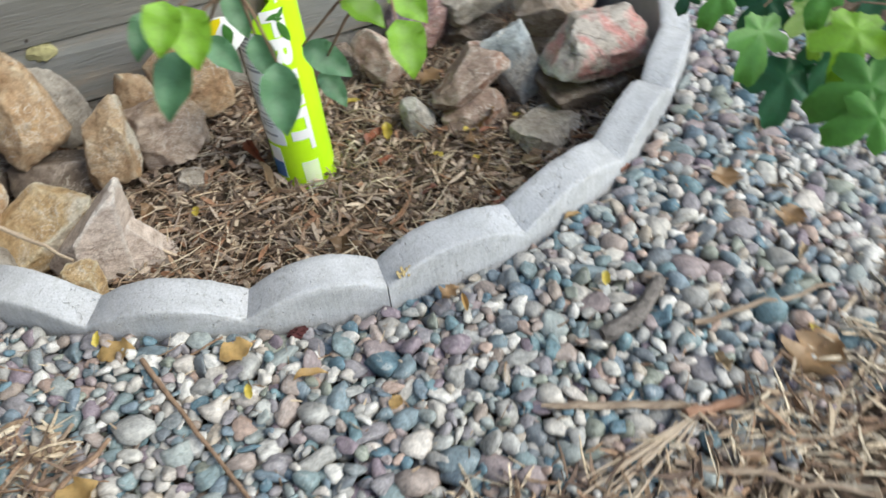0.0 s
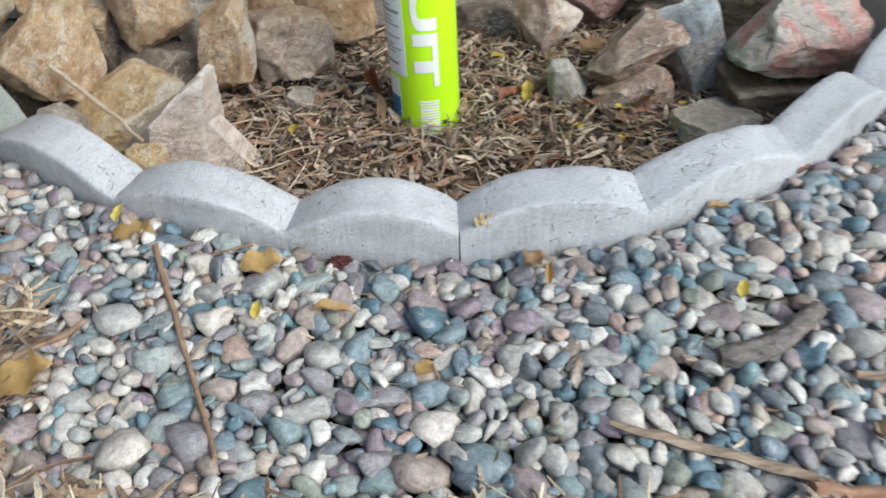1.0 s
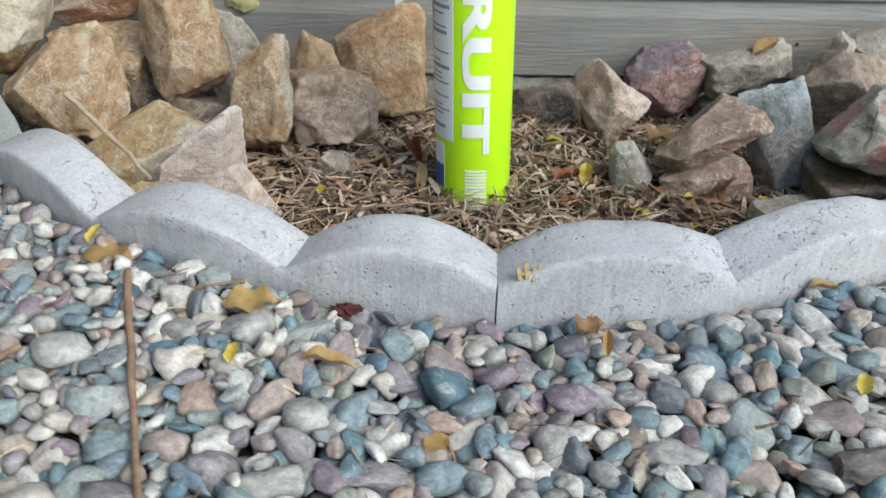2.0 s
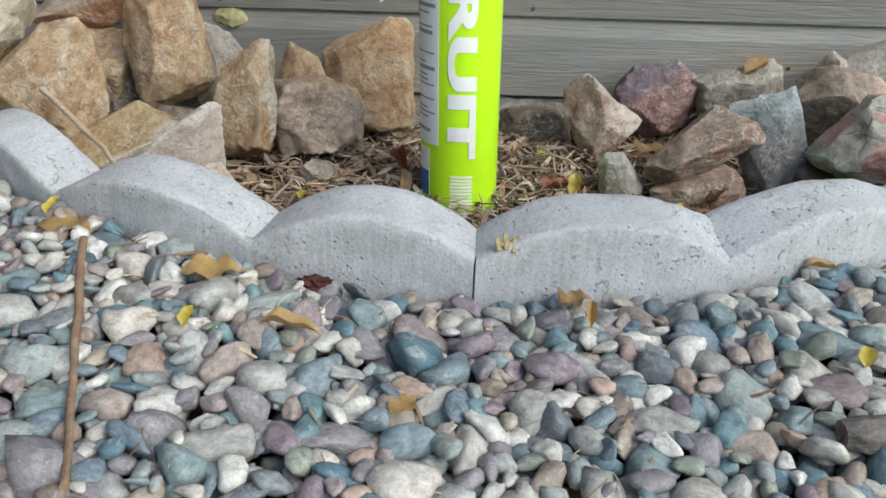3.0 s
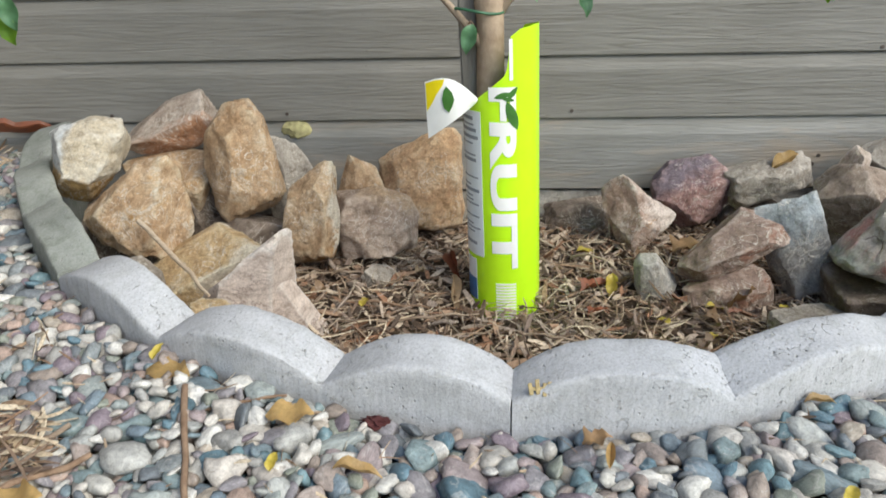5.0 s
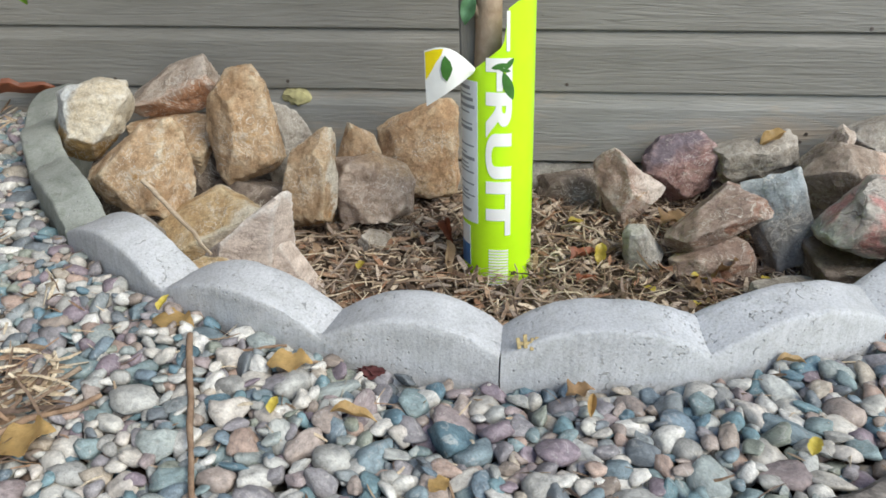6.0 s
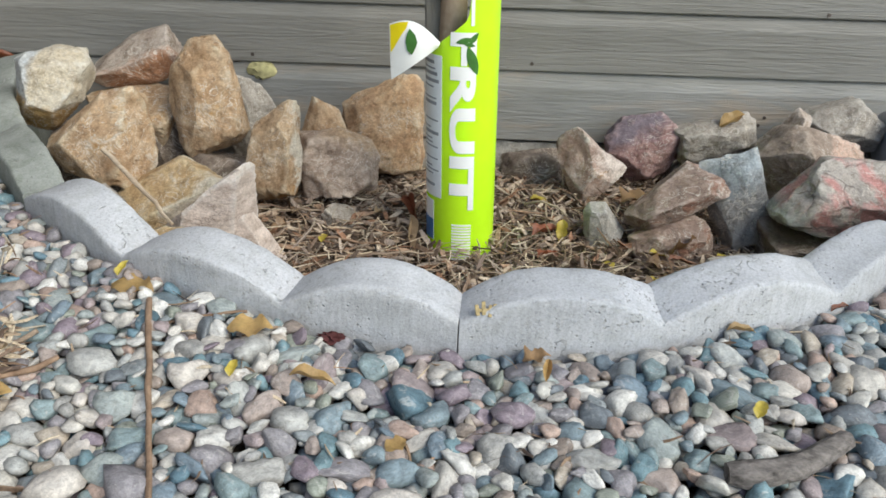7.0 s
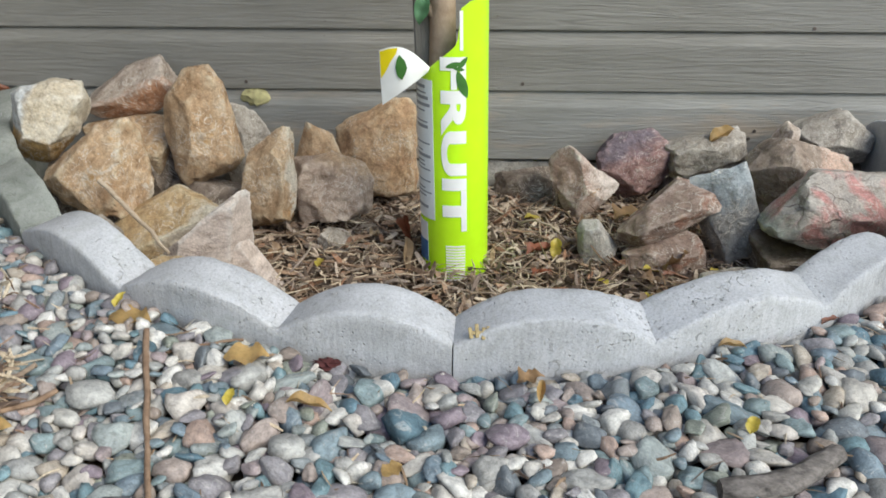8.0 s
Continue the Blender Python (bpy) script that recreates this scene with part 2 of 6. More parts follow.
ROCK_TAN = mat_rock("tan_stone", (0.38, 0.225, 0.115), (0.53, 0.365, 0.225), (0.64, 0.515, 0.375), patches=[((0.52, 0.31, 0.13), None, 0.58, 0.08), ((0.60, 0.54, 0.47), None, 0.60, 0.10)])
ROCK_SLAB = mat_rock("tan_slab_stone", (0.37, 0.23, 0.125), (0.52, 0.37, 0.235), (0.62, 0.50, 0.365), 18, patches=[((0.50, 0.27, 0.10), (0.5, 0, -1), 0.062, 0.02), ((0.72, 0.66, 0.56), (1, 0, 0), 0.046, 0.004)])
ROCK_UMBER = mat_rock("umber_stone", (0.42, 0.24, 0.13), (0.57, 0.375, 0.22), (0.66, 0.50, 0.35), 22)
ROCK_VEINED = mat_rock("veined_brown_stone", (0.36, 0.26, 0.20), (0.50, 0.38, 0.30), (0.60, 0.49, 0.40), 12, (0.72, 0.64, 0.55), patches=[((0.58, 0.38, 0.20), (0.4, 0, 1), 0.045, 0.03)])
ROCK_FLAT = mat_rock("brown_grey_stone", (0.33, 0.25, 0.20), (0.47, 0.385, 0.32), (0.58, 0.50, 0.44), patches=[((0.44, 0.22, 0.12), (0.2, -0.4, -0.9), 0.012, 0.02)])
ROCK_GOLD = mat_rock("golden_stone", (0.40, 0.25, 0.115), (0.56, 0.41, 0.23), (0.66, 0.57, 0.43), patches=[((0.68, 0.61, 0.50), None, 0.54, 0.06)])
ROCK_PALE = mat_rock("pale_stone", (0.56, 0.47, 0.34), (0.66, 0.58, 0.45), (0.72, 0.66, 0.55), 12, patches=[((0.58, 0.60, 0.61), (-1, 0, 0.15), 0.012, 0.012), ((0.50, 0.32, 0.13), (-0.25, 0, -1), 0.006, 0.010)])
ROCK_MAUVE = mat_rock("mauve_stone", (0.55, 0.455, 0.40), (0.65, 0.55, 0.485), (0.70, 0.615, 0.555), 6, (0.30, 0.22, 0.19), band=2.0)
ROCK_BROWN = mat_rock("brown_stone", (0.23, 0.165, 0.14), (0.36, 0.26, 0.215), (0.52, 0.43, 0.37), patches=[((0.62, 0.54, 0.47), None, 0.60, 0.05), ((0.36, 0.20, 0.145), None, 0.56, 0.06)])
# Paler pink towards +x: the light on that facet is put into the colour.
ROCK_LIT_BLUSH = mat_rock("brown_lit_blush_stone", (0.29, 0.22, 0.175), (0.38, 0.30, 0.24), (0.47, 0.39, 0.325), patches=[((0.68, 0.49, 0.39), (1, -0.25, 0.2), 0.036, 0.012)])
ROCK_RED = mat_rock("red_stone", (0.20, 0.145, 0.145), (0.35, 0.20, 0.185), (0.50, 0.33, 0.30), 16, (0.70, 0.63, 0.58), patches=[((0.20, 0.16, 0.19), (-0.4, 0, 1), 0.022, 0.02), ((0.62, 0.52, 0.47), None, 0.63, 0.05)])
# Dark brown for low stones; shade under and between rocks is put into it.
ROCK_DARK_SHADED = mat_rock("dark_shaded_stone", (0.15, 0.118, 0.095), (0.235, 0.185, 0.15), (0.32, 0.265, 0.22))
ROCK_RUST = mat_rock("rust_stone", (0.36, 0.22, 0.17), (0.50, 0.355, 0.285), (0.66, 0.565, 0.50), 12, (0.76, 0.69, 0.63), patches=[((0.68, 0.59, 0.53), (1, -0.2, 0.5), 0.012, 0.03), ((0.52, 0.30, 0.14), None, 0.60, 0.06)])
ROCK_GREY = mat_rock("grey_stone", (0.27, 0.255, 0.23), (0.355, 0.345, 0.33), (0.44, 0.44, 0.43), 12, patches=[((0.37, 0.415, 0.44), (-0.5, 0, 1), 0.012, 0.03), ((0.36, 0.29, 0.24), (0, 0, -1), 0.05, 0.03)])
ROCK_TAUPE = mat_rock("taupe_stone", (0.30, 0.265, 0.23), (0.42, 0.38, 0.33), (0.53, 0.49, 0.44), patches=[((0.58, 0.54, 0.47), None, 0.60, 0.08)])
ROCK_PINK = mat_rock("pink_stone", (0.45, 0.40, 0.355), (0.53, 0.48, 0.43), (0.60, 0.56, 0.50), 11, patches=[((0.64, 0.33, 0.30), None, 0.47, 0.07), ((0.45, 0.49, 0.43), (-0.5, 0, -1), 0.035, 0.03)], cracks=15)
ROCK_WHITE = mat_rock("white_cobble", (0.40, 0.385, 0.34), (0.52, 0.50, 0.46), (0.63, 0.61, 0.57))
BARK = mat_bark("young_bark", (0.29, 0.21, 0.15), (0.48, 0.375, 0.28), (40, 40, 30))
LIMB = mat_bark("limb_bark", (0.19, 0.145, 0.105), (0.35, 0.275, 0.205), (40, 40, 30))
TWIG = mat_bark("twig_bark", (0.16, 0.10, 0.065), (0.32, 0.22, 0.15))
STAKE = mat_bark("weathered_wood", (0.13, 0.12, 0.105), (0.25, 0.235, 0.21), (70, 70, 5))
OLDWOOD = mat_bark("grey_driftwood", (0.035, 0.031, 0.029), (0.24, 0.215, 0.20), (70, 130, 130))
REDWOOD = mat_bark("reddish_bark", (0.17, 0.085, 0.05), (0.38, 0.23, 0.16), (18, 90, 90))
STRIPWOOD = mat_bark("bark_strip", (0.13, 0.085, 0.06), (0.40, 0.32, 0.24), (9, 140, 140))
PALEWOOD = mat_bark("pale_stalk", (0.34, 0.26, 0.19), (0.52, 0.43, 0.33), (9, 140, 140))
LEAF_DARK = mat_leaf("leaf_green", (0.135, 0.295, 0.165), (0.20, 0.48, 0.16))
LEAF_DEEP = mat_leaf("leaf_deep_green", (0.040, 0.165, 0.08), (0.08, 0.30, 0.08))
LEAF_MID = mat_leaf("leaf_mid_green", (0.125, 0.33, 0.065), (0.28, 0.62, 0.08))
LEAF_LIME = mat_leaf("leaf_lime", (0.20, 0.38, 0.035), (0.45, 0.75, 0.05))
LEAF_YELLOW = mat_leaf("leaf_yellow", (0.56, 0.46, 0.09), (0.7, 0.55, 0.06))
LEAF_ORANGE = mat_leaf("leaf_orange", (0.52, 0.36, 0.16), (0.6, 0.33, 0.08))
LEAF_TAN = mat_leaf("leaf_tan", (0.42, 0.27, 0.15), (0.4, 0.22, 0.1))
LEAF_PALE = mat_leaf("leaf_pale", (0.50, 0.38, 0.27), (0.45, 0.3, 0.18))
LEAF_BROWN = mat_leaf("leaf_brown", (0.24, 0.155, 0.095), (0.2, 0.11, 0.05))
LEAF_HUSK = mat_leaf("leaf_husk", (0.42, 0.325, 0.225), (0.35, 0.24, 0.14))
LEAF_RUST = mat_leaf("leaf_rust", (0.25, 0.085, 0.045), (0.3, 0.1, 0.04))
LIME = plain("lime_sleeve", (0.50, 0.86, 0.020), 0.24, 0.04, 30, spec=0.5)
WHITE = plain("white_print", (0.80, 0.81, 0.80), 0.35, 0.03)
PANEL = plain("pale_label", (0.77, 0.82, 0.84), 0.35, 0.04)
INK = plain("grey_ink", (0.26, 0.29, 0.32), 0.5, 0.1)
BLUE = plain("blue_print", (0.05, 0.16, 0.38), 0.4, 0.1)
PRINTLEAF = plain("printed_leaf", (0.05, 0.16, 0.03), 0.4, 0.2)
PRINTLEMON = plain("printed_lemon", (0.85, 0.68, 0.01), 0.4, 0.05)
TIE = plain("green_tie", (0.03, 0.12, 0.06), 0.5, 0.2)
STEEL = plain("nail_steel", (0.12, 0.10, 0.09), 0.5, 0.3, metal=0.7)
FOAM = plain("aged_foam", (0.36, 0.33, 0.17), 0.95, 0.3, 90)
FOUNDATION = mat_rock("foundation_concrete", (0.22, 0.20, 0.17), (0.30, 0.275, 0.24), (0.42, 0.41, 0.385), 11)
FLECK = plain("ochre_fleck", (0.34, 0.265, 0.135), 0.9, 0.35, 300)
CRUMB = plain("bark_crumb", (0.07, 0.02, 0.02), 0.9, 0.3)


# ---------------- mesh helpers ----------------
def sharpen(bm, angle=32):
    for f in bm.faces:
        f.smooth = True
    for e in bm.edges:
        e.smooth = len(e.link_faces) == 2 and e.calc_face_angle(0) < radians(angle)


def mesh_of(name, bm, material, angle=32):
    bm.normal_update()
    sharpen(bm, angle)
    me = bpy.data.meshes.new(name)
    bm.to_mesh(me)
    bm.free()
    me.materials.append(material)
    return me


def part(name, bm, material, parent, label="", angle=32):
    ob = new(name, mesh_of(name, bm, material, angle))
    ob.parent = parent
    return tagged(ob, label)


def arrays_mesh(name, verts, faces, material, smooth=True):
    me = bpy.data.meshes.new(name)
    me.from_pydata([tuple(v) for v in verts], [], [tuple(f) for f in faces])
    me.materials.append(material)
    if smooth:
        me.polygons.foreach_set("use_smooth", [True] * len(me.polygons))
    me.update()
    return me


def tube(points, radii, sides=8, bm=None, wobble=0.0, rng=None):
    """A tapered tube along points."""
    bm = bm or bmesh.new()
    pts = [Vector(p) for p in points]
    rings = []
    for i, p in enumerate(pts):
        d = (pts[min(i + 1, len(pts) - 1)] - pts[max(i - 1, 0)]).normalized()
        a = d.cross(Vector((0.31, 0.87, 0.41))).normalized()
        b = d.cross(a)
        ring = []
        for k in range(sides):
            w = 1 + (rng.uniform(-wobble, wobble) if rng else 0)
            ang = 2 * math.pi * k / sides
            ring.append(bm.verts.new(p + (a * math.cos(ang) + b * math.sin(ang)) * radii[i] * w))
        rings.append(ring)
    for r0, r1 in zip(rings, rings[1:]):
        for k in range(sides):
            bm.faces.new((r0[k], r0[(k + 1) % sides], r1[(k + 1) % sides], r1[k]))
    bm.faces.new(rings[0][::-1])
    bm.faces.new(rings[-1])
    return bm


def arc_points(p0, p1, n, lift=0.0, wander=0.0, rng=None):
    p0, p1 = Vector(p0), Vector(p1)
    out = []
    for i in range(n + 1):
        u = i / n
        p = p0.lerp(p1, u) + Vector((0, 0, lift * 4 * u * (1 - u)))
        if rng and 0 < i < n:
            p += Vector([rng.uniform(-wander, wander) for _ in range(3)])
        out.append(p)
    return out


def box(bm, c, s, rot=None):
    m = Matrix.Translation(c) @ (rot or Matrix.Identity(4)) @ Matrix.Diagonal((*s, 1))
    return bmesh.ops.create_cube(bm, size=1, matrix=m)["verts"]


# ---------------- plan: the ring of edging ----------------
# front foot line of the edging, one node at each dip between scallops
LEFT_FAR = [(-0.935, 0.895), (-0.862, 0.650), (-0.745, 0.450), (-0.599, 0.264)]
LEFT_BLOCK = [(-0.599, 0.264), (-0.408, 0.119), (-0.198, 0.032), (0.0, 0.0)]
RIGHT_BLOCK = [(0.0, 0.0), (0.222, 0.010), (0.437, 0.088), (0.625, 0.225)]
RIGHT_FAR = [(0.625, 0.225), (0.775, 0.385), (0.855, 0.60), (0.880, 0.84)]
BED_Z = -0.128
WALL_Y = 0.914


def smooth_line(nodes, per=10):
    """Catmull-Rom points through the nodes."""
    p = [2 * np.array(nodes[0]) - np.array(nodes[1])] + [np.array(n) for n in nodes] + [2 * np.array(nodes[-1]) - np.array(nodes[-2])]
    out = []
    for i in range(1, len(p) - 2):
        for k in range(per):
            t = k / per
            out.append(0.5 * (2 * p[i] + (p[i + 1] - p[i - 1]) * t + (2 * p[i - 1] - 5 * p[i] + 4 * p[i + 1] - p[i + 2]) * t * t
                              + (3 * p[i] - p[i - 1] - 3 * p[i + 1] + p[i + 2]) * t ** 3))
    out.append(p[-2])
    return np.array(out)


RING = np.vstack([smooth_line(LEFT_FAR)[:-1], smooth_line(LEFT_BLOCK)[:-1], smooth_line(RIGHT_BLOCK)[:-1], smooth_line(RIGHT_FAR)])
RING = np.vstack([[(-0.95, 1.1)], RING, [(0.88, 1.1)]])


def ring_distance(x, y):
    """Distance to the front line; positive outside the bed, negative inside. Arrays."""
    x, y = np.asarray(x, float), np.asarray(y, float)
    best = np.full(x.shape, 1e9)
    inside = np.zeros(x.shape, bool)
    for (ax, ay), (bx, by) in zip(RING, np.roll(RING, -1, 0)):
        dx, dy = bx - ax, by - ay
        t = np.clip(((x - ax) * dx + (y - ay) * dy) / (dx * dx + dy * dy + 1e-12), 0, 1)
        if not (ay > 1.05 and by > 1.05):
            best = np.minimum(best, np.hypot(x - ax - t * dx, y - ay - t * dy))
        cross = (ay > y) != (by > y)
        xi = ax + (y - ay) * dx / (dy if abs(dy) > 1e-9 else 1e-9)
        inside ^= cross & (x < xi)
    return np.where(inside, -best, best)


def gravel_top(x, y, d):
    """Height of the pebbles' upper surface outside the edging."""
    x = np.asarray(x)
    dip = 0.020 * np.exp(-(x / 0.16) ** 2) * np.exp(-np.maximum(d, 0) / 0.06)
    sides = 0.013 * np.clip((np.abs(x) - 0.15) / 0.2, 0, 1) * np.exp(-np.maximum(d, 0) / 0.15)
    return np.maximum(0.020 - 0.115 * np.maximum(d - 0.09, 0), -0.020) - dip + sides - 0.010 * np.clip(x, -0.6, 0.8)


def soil_height(x, y):
    d = ring_distance(x, y)
    out = gravel_top(x, y, d) - 0.034
    inn = np.where(d > -0.03, -0.06, BED_Z)
    inn = np.where((d <= -0.03) & (d > -0.10), BED_Z + 0.012, inn)
    z = np.where(d > 0, out, inn)
    far = np.clip((np.hypot(x, y) - 1.2) / 2.0, 0, 1)
    return z * (1 - far) + -0.05 * far


# ---------------- ground ----------------
def axis(lo, hi, step, far):
    core = list(np.arange(lo, hi + 1e-6, step))
    return [lo - f for f in far[::-1]] + core + [hi + f for f in far]


gx = axis(-1.6, 1.6, 0.025, [0.1, 0.3, 0.8, 2, 5, 12, 40, 150])
gy = axis(-1.5, 1.15, 0.025, [0.1, 0.3, 0.8, 2, 5, 12, 40, 150])
GX, GY = np.meshgrid(gx, gy)
GZ = soil_height(GX.ravel(), GY.ravel()).reshape(GX.shape)
GZ += np.random.default_rng(3).normal(0, 0.002, GX.shape) * (np.hypot(GX, GY) < 2)
nx = len(gx)
gf = [(j * nx + i, j * nx + i + 1, (j + 1) * nx + i + 1, (j + 1) * nx + i) for j in range(len(gy) - 1) for i in range(nx - 1)]
ground = new("ground", arrays_mesh("ground", np.stack([GX.ravel(), GY.ravel(), GZ.ravel()], 1), gf, SOIL))
tagged(ground, "dark brown garden soil under mulch and pebbles", "ground", kind="structure")


# ---------------- house wall ----------------
wall = new("wall_north")
tagged(wall, "house wall clad in taupe painted lap siding", "wall", kind="structure")
wall.location = (0, WALL_Y, 0)
bm = bmesh.new()
box(bm, (0, 0.10, 1.22), (7.0, 0.12, 2.56))
part("sheathing", bm, SIDING, wall)
LIPS = [-0.056, 0.093]
while LIPS[-1] < 2.4:
    LIPS.append(LIPS[-1] + 0.1235)


def siding_board(z0, z1, x0, x1):
    """One lap board: face leaning out to its foot, a shallow shoulder near its top."""
    h = z1 - z0
    prof = [(0.016, z0 + 0.0005), (0.0000, z0), (-0.0015, z0 + 0.002), (-0.0015, z0 + h * 0.77), (-0.0008, z0 + h * 0.785), (0.0058, z0 + h * 0.955), (0.0085, z0 + h * 0.985),
            (0.0085, z1 + 0.004), (0.03, z1 + 0.004), (0.03, z0 + 0.0005)]
    bm = bmesh.new()
    a = [bm.verts.new((x0, y, z)) for y, z in prof]
    b = [bm.verts.new((x1, y, z)) for y, z in prof]
    for i in range(len(prof)):
        j = (i + 1) % len(prof)
        bm.faces.new((a[i], a[j], b[j], b[i]))
    bm.faces.new(a[::-1])
    bm.faces.new(b)
    bmesh.ops.recalc_face_normals(bm, faces=bm.faces)
    return bm


for i, (z0, z1) in enumerate(zip(LIPS, LIPS[1:])):
    part("siding_board", siding_board(z0, z1, -3.5, 3.5), SIDING_LOW if i == 0 else SIDING, wall, angle=8)
for x, z in ((0.138, 0.108), (0.714, 0.224), (-0.62, 0.351), (-0.435, 0.108), (0.62, -0.005), (0.63, 0.012), (-0.80, 0.108), (0.40, 0.351)):
    bm = bmesh.new()
    bmesh.ops.create_cone(bm, cap_ends=True, segments=10, radius1=0.0042, radius2=0.0036, depth=0.004,
                          matrix=Matrix.Translation((x, -0.001, z)) @ Matrix.Rotation(radians(90), 4, "X"))
    part("nail", bm, STEEL, wall)

# Added outside the view: blocks sky light so the left side darkens.
west_screen = new("unseen_screen_west")
tagged(west_screen, "unseen board screen added to cut the light from the left", "wall", kind="structure")
bm = bmesh.new()
box(bm, (-1.24, -1.2, 1.15), (0.10, 4.2, 2.5))
part("boarding", bm, STAKE, west_screen)

foundation = new("foundation", None)
tagged(foundation, "rough concrete foundation under the siding", "foundation", kind="structure")
bm = bmesh.new()
box(bm, (0, WALL_Y + 0.075, -0.18), (7.0, 0.13, 0.242))
bmesh.ops.subdivide_edges(bm, edges=[e for e in bm.edges if abs(e.verts[0].co.x - e.verts[1].co.x) > 1], cuts=200, use_grid_fill=True)
rg = random.Random(5)
for v in bm.verts:
    if v.co.z > -0.1:
        v.co.y += rg.uniform(-0.006, 0.004)
        v.co.z += rg.uniform(-0.006, 0.0)
part("footing", bm, FOUNDATION, foundation)

foam = new("foam_lump")
tagged(foam, "yellowed insulation foam squeezed out under the siding", "foam")


def lump(seed, size, sub=3, rough=0.25, freq=2.2):
    bm = bmesh.new()
    bmesh.ops.create_icosphere(bm, subdivisions=sub, radius=1)
    off = Vector((seed * 3.1, seed * 1.7, seed * 0.9))
    for v in bm.verts:
        k = 1 + rough * noise.fractal(v.co * freq + off, 0.6, 2.0, 4)
        v.co = Vector((v.co.x * size[0], v.co.y * size[1], v.co.z * size[2])) * k
    return bm


foam.location = (-0.418, WALL_Y + 0.006, 0.074)
part("foam", lump(4, (0.028, 0.016, 0.021)), FOAM, foam)


# ---------------- edging blocks ----------------
def edging_block(nodes, zs, label, rise=0.042, material=None, heel_up=0.018):
    """A curved concrete edger with three scallops. nodes: front line, zs: height of the dips."""
    per = 34
    line = smooth_line(nodes, per)
    n = len(line)
    thick, foot = 0.060, -0.10
    bm = bmesh.new()
    rows = []
    for i, p in enumerate(line):
        q = line[min(i + 1, n - 1)] - line[max(i - 1, 0)]
        q = q / np.linalg.norm(q)
        inward = np.array((-q[1], q[0]))
        if i == 0:
            p = p + q * 0.001
        if i == n - 1:
            p = p - q * 0.001
        s = i / per
        u = s - int(s) if i < n - 1 else 1.0
        k = min(int(s), len(zs) - 2)
        dip = zs[k] * (1 - (s - k)) + zs[k + 1] * (s - k)
        arch = (4 * u * (1 - u)) ** 1.04
        top = dip + (rise - 0.008) * arch
        ends = min(1.0, 3.0 * min(s, len(zs) - 1 - s))
        heel = heel_up * (1 - arch) * ends
        back = top + heel + 0.008 * arch
        chip = max(0.0, noise.noise(Vector((p[0] * 55, p[1] * 55, 3.0))) - 0.25) * 0.010
        edge = 0.0045 + chip
        prof = [(0.000, foot), (0.000, top - 0.030), (0.000, top - 0.013 - chip), (0.0002, top - edge), (0.0016, top - 0.0014 - chip * 0.5), (edge, top + 0.0003), (0.014, top + 0.0006 + heel * 0.12),
                (0.030, (top + back) / 2), (thick - 0.014, back), (thick - 0.005, back + 0.0002), (thick - 0.0015, back - 0.0015), (thick, back - 0.005), (thick, back - 0.014), (thick, foot)]
        row = []
        for w, z in prof:
            c = p + inward * w
            j = 0.0007 * noise.noise(Vector((c[0] * 90, c[1] * 90, z * 90))) + 0.0012 * noise.noise(Vector((c[0] * 24, c[1] * 24, z * 24 + 7)))
            row.append(bm.verts.new((c[0] + j, c[1] + j, z + j)))
        rows.append(row)
    m = len(rows[0])
    for r0, r1 in zip(rows, rows[1:]):
        for k in range(m):
            bm.faces.new((r0[k], r1[k], r1[(k + 1) % m], r0[(k + 1) % m]))
    bm.faces.new(rows[0])
    bm.faces.new(rows[-1][::-1])
    bmesh.ops.recalc_face_normals(bm, faces=bm.faces)
    ob = new("edging_block", mesh_of("edging_block", bm, material or CONCRETE, 38))
    return tagged(ob, label, "garden edging", "concrete edging ring")


edge_label = "pale grey scalloped concrete edging block with three arches"
edging_block(LEFT_FAR, [0.090, 0.080, 0.070, 0.058], "weathered greenish grey concrete edging block running to the wall, darkened for shade", 0.028, CONCRETE_OLD_SHADED)
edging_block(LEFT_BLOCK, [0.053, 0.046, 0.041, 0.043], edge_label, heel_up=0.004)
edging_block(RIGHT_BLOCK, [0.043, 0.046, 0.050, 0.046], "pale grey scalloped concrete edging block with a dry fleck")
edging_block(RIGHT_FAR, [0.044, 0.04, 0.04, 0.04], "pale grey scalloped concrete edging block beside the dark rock")


